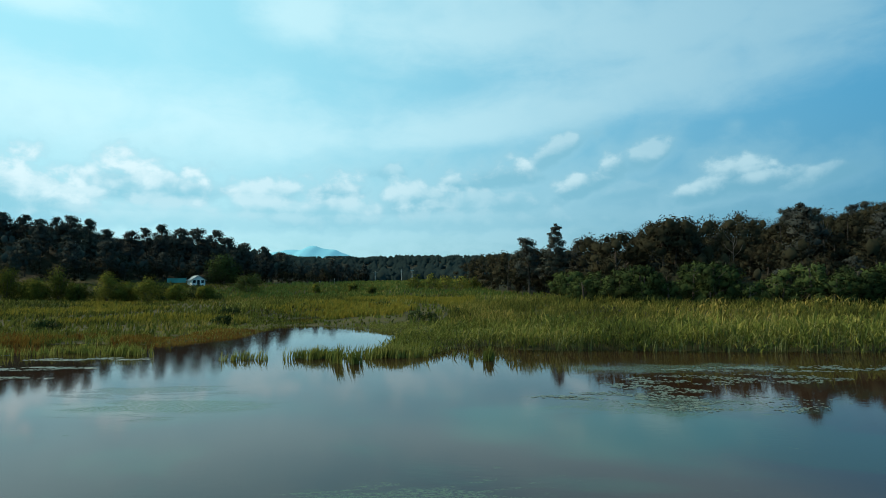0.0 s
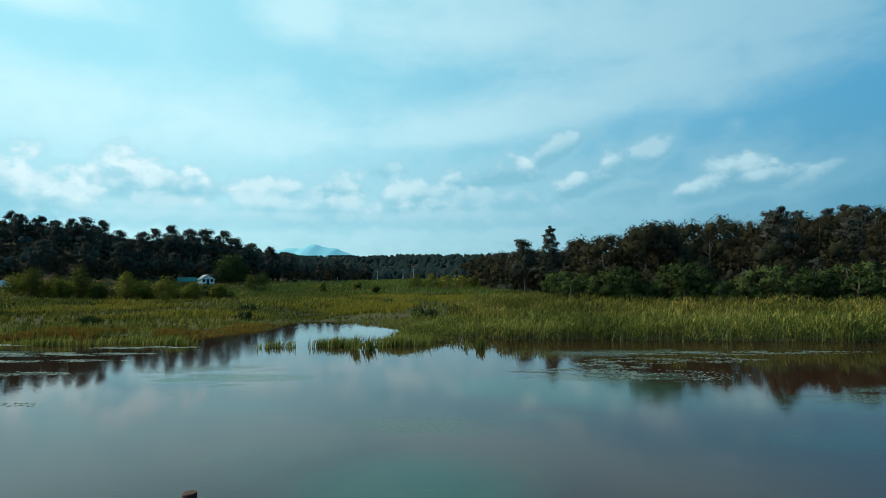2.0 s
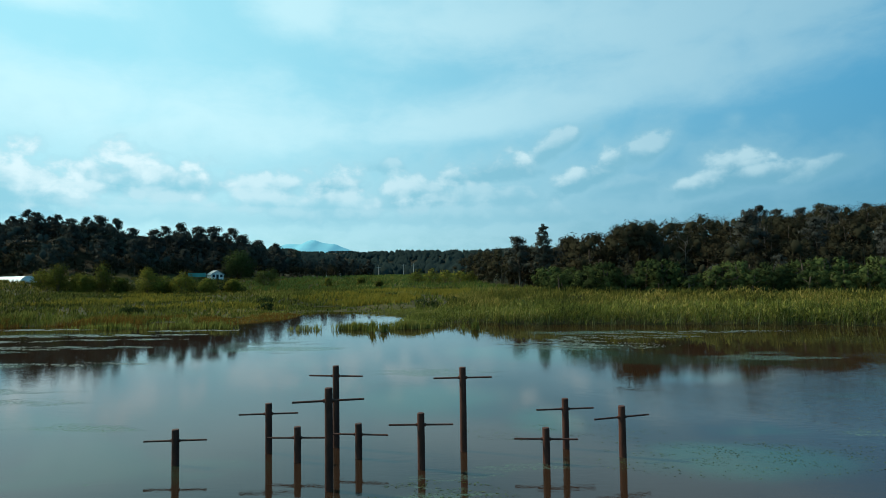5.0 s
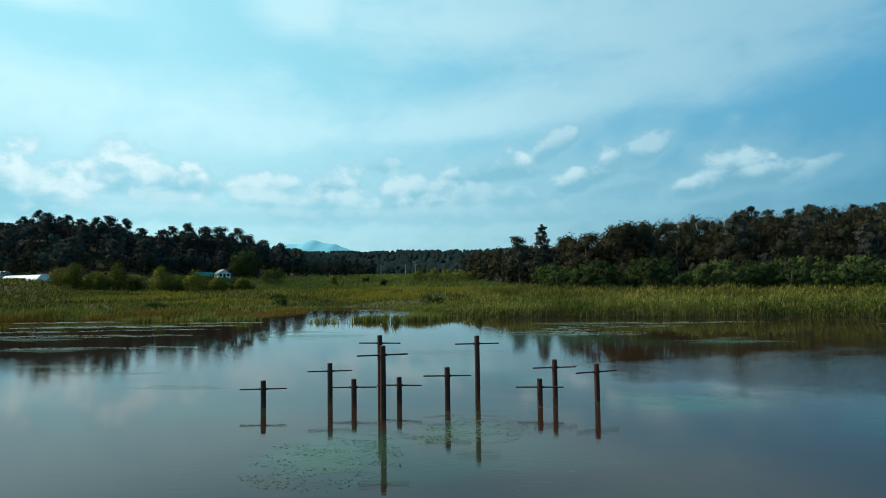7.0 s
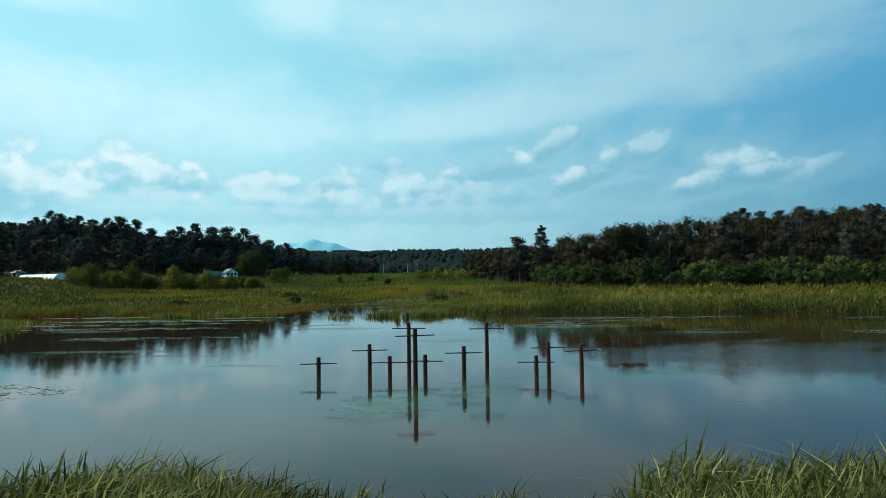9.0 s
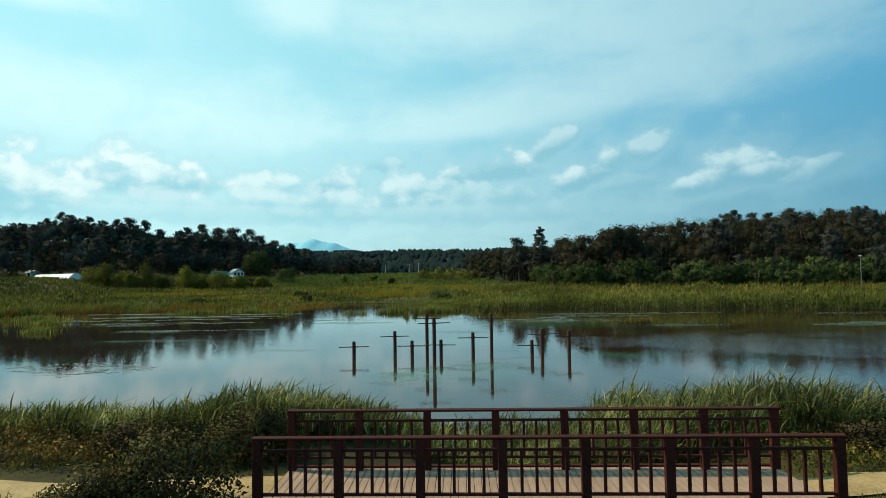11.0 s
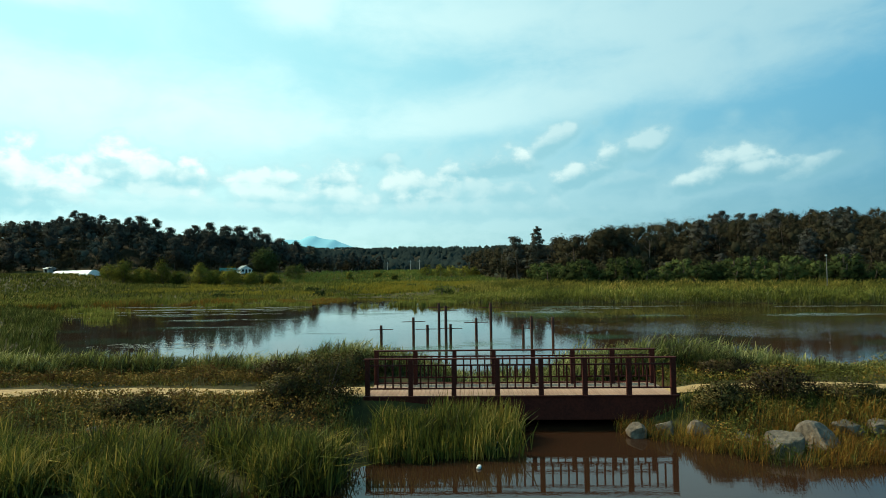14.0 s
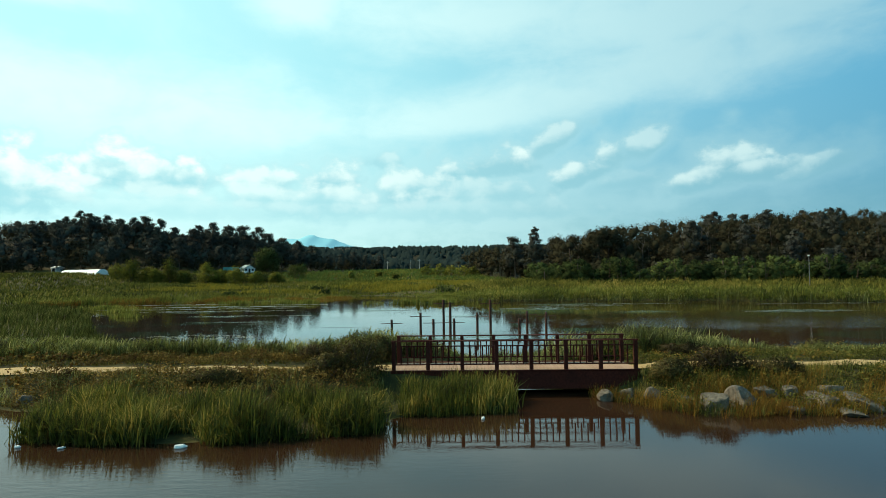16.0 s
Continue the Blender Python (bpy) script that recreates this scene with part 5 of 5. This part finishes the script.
# ---- footbridge ----
def make_bridge():
    x0, x1, front, back, deck = -4.97, 4.52, -25.68, -23.73, 0.90
    bridge = new("footbridge")
    bridge.location = (0, 0, 0)
    tagged(bridge, "red-brown timber footbridge with slatted railings over a channel", "bridge")
    bm = box(bmesh.new(), x0 - 0.05, x1 + 0.05, front - 0.16, front - 0.04, deck - 0.70, deck - 0.012, 0.01)
    part("girder", bm, STAIN, bridge, "dark red-brown side girder")
    bm = box(bmesh.new(), x0 - 0.05, x1 + 0.05, back + 0.04, back + 0.16, deck - 0.62, deck - 0.012, 0.01)
    part("girder", bm, STAIN, bridge, "dark red-brown side girder")
    for y in (front - 0.15, back + 0.15):
        bm = box(bmesh.new(), x0 - 0.05, x1 + 0.05, y - 0.05, y + 0.05, deck - 0.008, deck + 0.035, 0.008)
        part("edge_board", bm, STAIN, bridge)
    for k in range(5):
        bm = box(bmesh.new(), x0 + 0.1, x1 - 0.1, front + 0.2 + k * 0.39 - 0.05, front + 0.2 + k * 0.39 + 0.05, deck - 0.22, deck - 0.045)
        part("joist", bm, STAIN, bridge)
    for x in (x0 + 0.45, x1 - 0.45):
        bm = box(bmesh.new(), x - 0.3, x + 0.3, front - 0.05, back + 0.05, -0.6, deck - 0.225, 0.02)
        part("abutment", bm, CONCRETE, bridge, "stained concrete abutment")
    # railings
    bays, tall = 7, 1.13
    step = (x1 - x0 - 0.13) / bays
    post_me = rod_me = None
    for y, sign in ((front, -1), (back, 1)):
        yy = y
        for k in range(bays + 1):
            x = x0 + 0.065 + k * step
            if post_me is None:
                ob = part("railing_post", box(bmesh.new(), -0.072, 0.072, -0.072, 0.072, -0.12, tall - 0.03, 0.010), STAIN, bridge)
                post_me = ob.data
            else:
                ob = new("railing_post", post_me)
                ob.parent = bridge
            ob.location = (x, yy, deck + 0.02)
        bm = box(bmesh.new(), x0 - 0.03, x1 + 0.03, yy - 0.075, yy + 0.075, deck + tall - 0.008, deck + tall + 0.032, 0.008)
        part("handrail", bm, STAIN, bridge, "flat weathered handrail")
        for k in range(bays):
            a, b = x0 + 0.13 + k * step, x0 + (k + 1) * step
            for z in (0.945, 0.235):
                part("rail", box(bmesh.new(), a + 0.002, b - 0.002, yy - 0.028, yy + 0.028, deck + z - 0.022, deck + z + 0.022, 0.005), STAIN, bridge)
            for j in range(1, 5):
                x = a + (b - a) * j / 5
                if rod_me is None:
                    ob = part("baluster", box(bmesh.new(), -0.024, 0.024, -0.024, 0.024, 0.255, 0.925, 0.004), STAIN, bridge)
                    rod_me = ob.data
                else:
                    ob = new("baluster", rod_me)
                    ob.parent = bridge
                ob.location = (x, yy, deck)
    # deck boards laid across
    n = 68
    pitch = (x1 - x0) / n
    board = part("deck_board", box(bmesh.new(), -pitch / 2 + 0.004, pitch / 2 - 0.004, front - 0.09, back + 0.09, -0.04, 0.0, 0.004), PLANK, bridge)
    for k in range(n):
        ob = board if k == 0 else new("deck_board", board.data)
        ob.parent = bridge
        ob.location = (x0 + (k + 0.5) * pitch, 0, deck + 0.004 * math.sin(k * 12.9898) * 0.6)


make_bridge()


# ---- boulders and litter at the water's edge ----
def boulder(x, y, z, sx, sy, sz, seed, turn):
    """A quarried block: broken faces at odd angles, chipped and slightly worn."""
    r = np.random.default_rng(seed + 400)
    faces = [Vector(v) for v in ((1, 0, 0), (-1, 0, 0), (0, 1, 0), (0, -1, 0), (0, 0, 1), (0, 0, -1))] + [Vector(r.normal(0, 1, 3)).normalized() for _ in range(5)]
    faces = [((v + Vector(r.normal(0, 0.2, 3))).normalized(), r.uniform(0.62, 0.95)) for v in faces]
    bm = bmesh.new()
    bmesh.ops.create_icosphere(bm, subdivisions=4, radius=1.0)
    for v in bm.verts:
        p = v.co.normalized()
        reach = sorted(d / max(0.05, n.dot(p)) for n, d in faces)
        q = min(1.25, reach[0] - 0.02 * math.exp(-(reach[1] - reach[0]) / 0.03))
        q += 0.035 * noise.noise(p * 4.3 + Vector((seed * 3.7, 0, 0))) + 0.015 * noise.noise(p * 11 + Vector((0, seed, 0)))
        v.co = Vector((p.x * q * sx, p.y * q * sy, p.z * q * sz))
    ob = part("boulder", bm, ROCK, None)
    ob.matrix_basis = pose(x, y, z, r.uniform(-14, 14), r.uniform(-14, 14), turn)
    tagged(ob, "rough grey angular boulder at the water's edge", "rock", "boulders along the bank")


for k, (x, y, z, sx, sy, sz) in enumerate(((6.15, -28.45, 0.24, 0.50, 0.40, 0.46), (7.25, -28.2, 0.34, 0.72, 0.45, 0.42), (2.9, -26.9, 0.15, 0.30, 0.26, 0.24), (3.75, -26.9, 0.26, 0.30, 0.26, 0.26),
                                           (5.6, -27.9, 0.12, 0.34, 0.30, 0.24), (8.7, -28.8, 0.05, 0.5, 0.34, 0.20), (9.8, -28.3, 0.30, 0.55, 0.4, 0.28), (11.0, -28.6, 0.22, 0.6, 0.4, 0.30), (12.2, -28.4, 0.25, 0.5, 0.4, 0.28),
                                           (10.4, -29.1, 0.02, 0.7, 0.4, 0.14), (13.6, -28.7, 0.2, 0.6, 0.4, 0.3), (4.6, -27.3, 0.30, 0.32, 0.28, 0.22), (8.3, -27.7, 0.45, 0.4, 0.3, 0.22), (9.2, -27.5, 0.5, 0.5, 0.3, 0.2),
                                           (15.2, -28.9, 0.2, 0.5, 0.4, 0.3), (17, -29.0, 0.2, 0.6, 0.45, 0.3), (-12.2, -27.4, 0.45, 0.5, 0.3, 0.16), (-15.6, -27.4, 0.35, 0.6, 0.3, 0.18), (-18.4, -27.2, 0.25, 0.6, 0.35, 0.22), (-8.5, -27.0, 0.42, 0.34, 0.25, 0.12), (-3.7, -27.3, 0.2, 0.26, 0.2, 0.14), (-10.2, -27.6, 0.32, 0.3, 0.22, 0.12), (13.0, -27.6, 0.48, 0.5, 0.32, 0.16), (10.6, -27.5, 0.5, 0.5, 0.3, 0.16))):
    boulder(x, y, z - 0.25 * sz, sx * 1.08, sy * 1.05, sz * 1.05, k + 1, k * 47)


def litter(x, y, length, thick, turn):
    bm = bmesh.new()
    tube(bm, [(-length / 2, 0, 0.02, thick * 0.45), (-length * 0.42, 0, 0.025, thick), (length * 0.2, 0, 0.03, thick * 1.05), (length * 0.38, 0, 0.028, thick * 0.5), (length / 2, 0, 0.028, thick * 0.3)], 8)
    ob = part("litter", bm, LITTER, None)
    ob.matrix_basis = pose(x, y, 0, 0, 0, turn)
    tagged(ob, "piece of white foam litter floating on the water", "litter")


litter(-10.0, -32.55, 0.34, 0.07, 15)
litter(-13.3, -32.6, 0.20, 0.03, 40)
litter(-14.6, -32.5, 0.16, 0.04, 10)
litter(-1.6, -29.6, 0.16, 0.05, 70)
litter(-1.0, -27.6, 0.10, 0.03, 20)


# ---- house, polytunnel, poles, lamp ----
def make_house(x, y, turn):
    z = float(land(np.array([x]), np.array([y]))[0])
    root = new("house")
    root.matrix_basis = pose(x, y, z - 0.1, 0, 0, turn)
    tagged(root, "small white house with a blue-grey gable roof", "house")
    w, d, h, top = 2.3, 3.1, 2.0, 3.5
    bm = bmesh.new()
    ring = [(-w, -d), (w, -d), (w, d), (-w, d)]
    low = [bm.verts.new((a, b, 0)) for a, b in ring]
    high = [bm.verts.new((a, b, h)) for a, b in ring]
    peak = [bm.verts.new((0, -d, top)), bm.verts.new((0, d, top))]
    for k in range(4):
        bm.faces.new((low[k], low[(k + 1) % 4], high[(k + 1) % 4], high[k]))
    bm.faces.new((high[0], high[1], peak[0]))
    bm.faces.new((high[2], high[3], peak[1]))
    part("wall", bm, WHITEWASH, root)
    for sign in (-1, 1):
        bm = bmesh.new()
        p = [(0, -d - 0.4, top + 0.02), (0, d + 0.4, top + 0.02), (sign * (w + 0.5), d + 0.4, h - 0.22), (sign * (w + 0.5), -d - 0.4, h - 0.22)]
        lo, hi = [bm.verts.new(q) for q in p], [bm.verts.new((q[0], q[1], q[2] + 0.14)) for q in p]
        bm.faces.new(lo)
        bm.faces.new(hi)
        for k in range(4):
            bm.faces.new((lo[k], lo[(k + 1) % 4], hi[(k + 1) % 4], hi[k]))
        part("roof", bm, ROOFING, root)
    for x0, x1, z0, z1, name in ((-1.9, -0.9, 1.0, 2.0, "window"), (0.9, 1.9, 1.0, 2.0, "window"), (-0.45, 0.45, 0.0, 2.0, "door")):
        pane = part(name, box(bmesh.new(), x0, x1, -d - 0.04, -d + 0.02, z0, z1, 0.01), DARK, root)
        for a, b, c, e in ((x0 - 0.07, x0, z0, z1 + 0.07), (x1, x1 + 0.07, z0, z1 + 0.07), (x0, x1, z1, z1 + 0.07)):
            part("frame", box(bmesh.new(), a, b, -d - 0.06, -d + 0.02, c, e), WHITEWASH, pane)
        if name == "window":
            part("sill", box(bmesh.new(), x0 - 0.1, x1 + 0.1, -d - 0.10, -d + 0.02, z0 - 0.07, z0), CONCRETE, pane)


make_house(-95.8, 206, 38)


def make_shed(x, y, turn):
    """A farm shed with a shallow pitched sheet roof."""
    z = float(land(np.array([x]), np.array([y]))[0])
    root = new("farm_shed")
    root.matrix_basis = pose(x, y, z - 0.1, 0, 0, turn)
    tagged(root, "small pale farm shed half hidden by the pine wood", "shed")
    w, d, h, top = 1.5, 1.3, 1.8, 2.3
    bm = bmesh.new()
    ring = [(-w, -d), (w, -d), (w, d), (-w, d)]
    low, high = [bm.verts.new((a, b, 0)) for a, b in ring], [bm.verts.new((a, b, h)) for a, b in ring]
    peak = [bm.verts.new((-w, 0, top)), bm.verts.new((w, 0, top))]
    for k in range(4):
        bm.faces.new((low[k], low[(k + 1) % 4], high[(k + 1) % 4], high[k]))
    bm.faces.new((high[3], high[0], peak[0]))
    bm.faces.new((high[1], high[2], peak[1]))
    part("wall", bm, CONCRETE, root)
    for sign in (-1, 1):
        bm = bmesh.new()
        p = [(-w - 0.3, 0, top + 0.02), (w + 0.3, 0, top + 0.02), (w + 0.3, sign * (d + 0.4), h - 0.13), (-w - 0.3, sign * (d + 0.4), h - 0.13)]
        lo, hi = [bm.verts.new(q) for q in p], [bm.verts.new((q[0], q[1], q[2] + 0.10)) for q in p]
        bm.faces.new(lo)
        bm.faces.new(hi)
        for k in range(4):
            bm.faces.new((lo[k], lo[(k + 1) % 4], hi[(k + 1) % 4], hi[k]))
        part("roof", bm, SHEET, root)
    part("door", box(bmesh.new(), -0.9, 0.9, -d - 0.05, -d + 0.02, 0.0, 2.1, 0.01), DARK, root)


make_shed(-153, 166, -25)


def make_tunnel():
    a, b = Vector((-139, 150.5)), Vector((-118, 137.5))
    mid, way = (a + b) / 2, (b - a)
    z = float(min(land(np.array([a.x, b.x]), np.array([a.y, b.y]))))
    root = new("polytunnel")
    root.matrix_basis = pose(mid.x, mid.y, z - 0.1, 0, 0, math.degrees(math.atan2(way.y, way.x)))
    tagged(root, "long low greenhouse tunnel covered with white plastic sheet", "greenhouse")
    half, r, n = way.length / 2, 1.95, 12
    bm = bmesh.new()
    rings = []
    for x in np.linspace(-half, half, 16):
        sag = 1 - 0.02 * math.sin(x * 3)
        rings.append([bm.verts.new((x, r * math.cos(math.pi * k / n), 0.25 + r * 0.95 * sag * math.sin(math.pi * k / n))) for k in range(n + 1)])
    for p, q in zip(rings, rings[1:]):
        for k in range(n):
            bm.faces.new((p[k], p[k + 1], q[k + 1], q[k]))
    bm.faces.new(rings[0])
    bm.faces.new(rings[-1][::-1])
    part("cover", bm, SHEET, root)
    for x in np.linspace(-half, half, 10):
        bm = bmesh.new()
        tube(bm, [(x, (r + 0.03) * math.cos(math.pi * k / 10), (r + 0.03) * 0.95 * math.sin(math.pi * k / 10) + 0.25, 0.03) for k in range(11)], 5)
        part("hoop", bm, SHEET, root)


make_tunnel()


def make_pole(x, y, h):
    z = float(land(np.array([x]), np.array([y]))[0])
    root = new("utility_pole")
    root.location = (x, y, z - 0.2)
    tagged(root, "grey concrete utility pole far across the fields", "pole", "poles across the fields")
    part("shaft", tube(bmesh.new(), [(0, 0, 0, 0.20), (0, 0, h, 0.12)], 8), CONCRETE, root)
    part("crossarm", box(bmesh.new(), -1.0, 1.0, -0.06, 0.06, h - 0.9, h - 0.75), CONCRETE, root)


for x, y, h in ((-72, 290, 6.2), (-65, 292, 5.0), (-44, 290, 6.0), (-30.6, 288, 6.4), (-25.5, 290, 6.6)):
    make_pole(x, y, h)


def make_lamp():
    x, y = 57.3, 52.5
    z = float(land(np.array([x]), np.array([y]))[0])
    root = new("street_lamp")
    root.location = (x, y, z - 0.1)
    tagged(root, "slender grey lamp post with a small white head", "street lamp")
    h = 6.9 - z
    part("pole", tube(bmesh.new(), [(0, 0, 0, 0.08), (0, 0, h, 0.05)], 8), STEEL, root)
    head = part("head", box(bmesh.new(), -0.22, 0.14, -0.11, 0.11, h, h + 0.16, 0.04), WHITEWASH, root, "white lamp head")
    part("lens", box(bmesh.new(), -0.19, -0.07, -0.08, 0.08, h - 0.03, h, 0.01), SHEET, head)


make_lamp()

# teal netting fence beside the house
fence = new("netting_fence")
fence.location = (-107, 207, float(land(np.array([-107.0]), np.array([207.0]))[0]) - 0.1)
tagged(fence, "low teal netting fence in front of the trees", "fence")
part("netting", box(bmesh.new(), 0, 7, -0.05, 0.05, 0.1, 1.7, 0.01), TEAL, fence)
for x in (0, 3.5, 7):
    part("post", tube(bmesh.new(), [(x, 0.1, 0, 0.05), (x, 0.1, 1.9, 0.05)], 6), CONCRETE, fence)


# ---- blue mountains on the horizon ----
def make_mountains():
    xs = np.linspace(-2600, 1400, 520)
    def hump(at, left, right):
        return np.exp(-((xs - at) / np.where(xs < at, left, right)) ** 2)

    peak = 104 + 124 * hump(-1060, 720, 410) + 28 * hump(-1045, 60, 130) + 16 * hump(-880, 50, 80) + 12 * hump(-1210, 60, 70) + 56 * hump(-330, 110, 200)
    rows = []
    for y, f in ((3000, 0.0), (3300, 0.22), (3600, 0.52), (3850, 0.86), (4000, 1.0), (4150, 0.9), (4300, 0.6), (4700, 0.0)):
        rough = sum(size * np.sin(xs / wave + wave + 5 * f) for wave, size in ((41, 2.2), (23, 1.6), (11.3, 1.0)))
        rows.append(np.column_stack((xs, np.full(len(xs), y), 20 + (peak + rough) * f)))
    n = len(xs)
    i = (np.arange(7)[:, None] * n + np.arange(n - 1)[None, :]).ravel()
    ob = new("backdrop", quad_mesh("backdrop", np.concatenate(rows), np.column_stack((i, i + 1, i + n + 1, i + n)), FAR_BLUE, True))
    tagged(ob, "hazy blue mountains on the horizon", "mountains", kind="structure")


make_mountains()
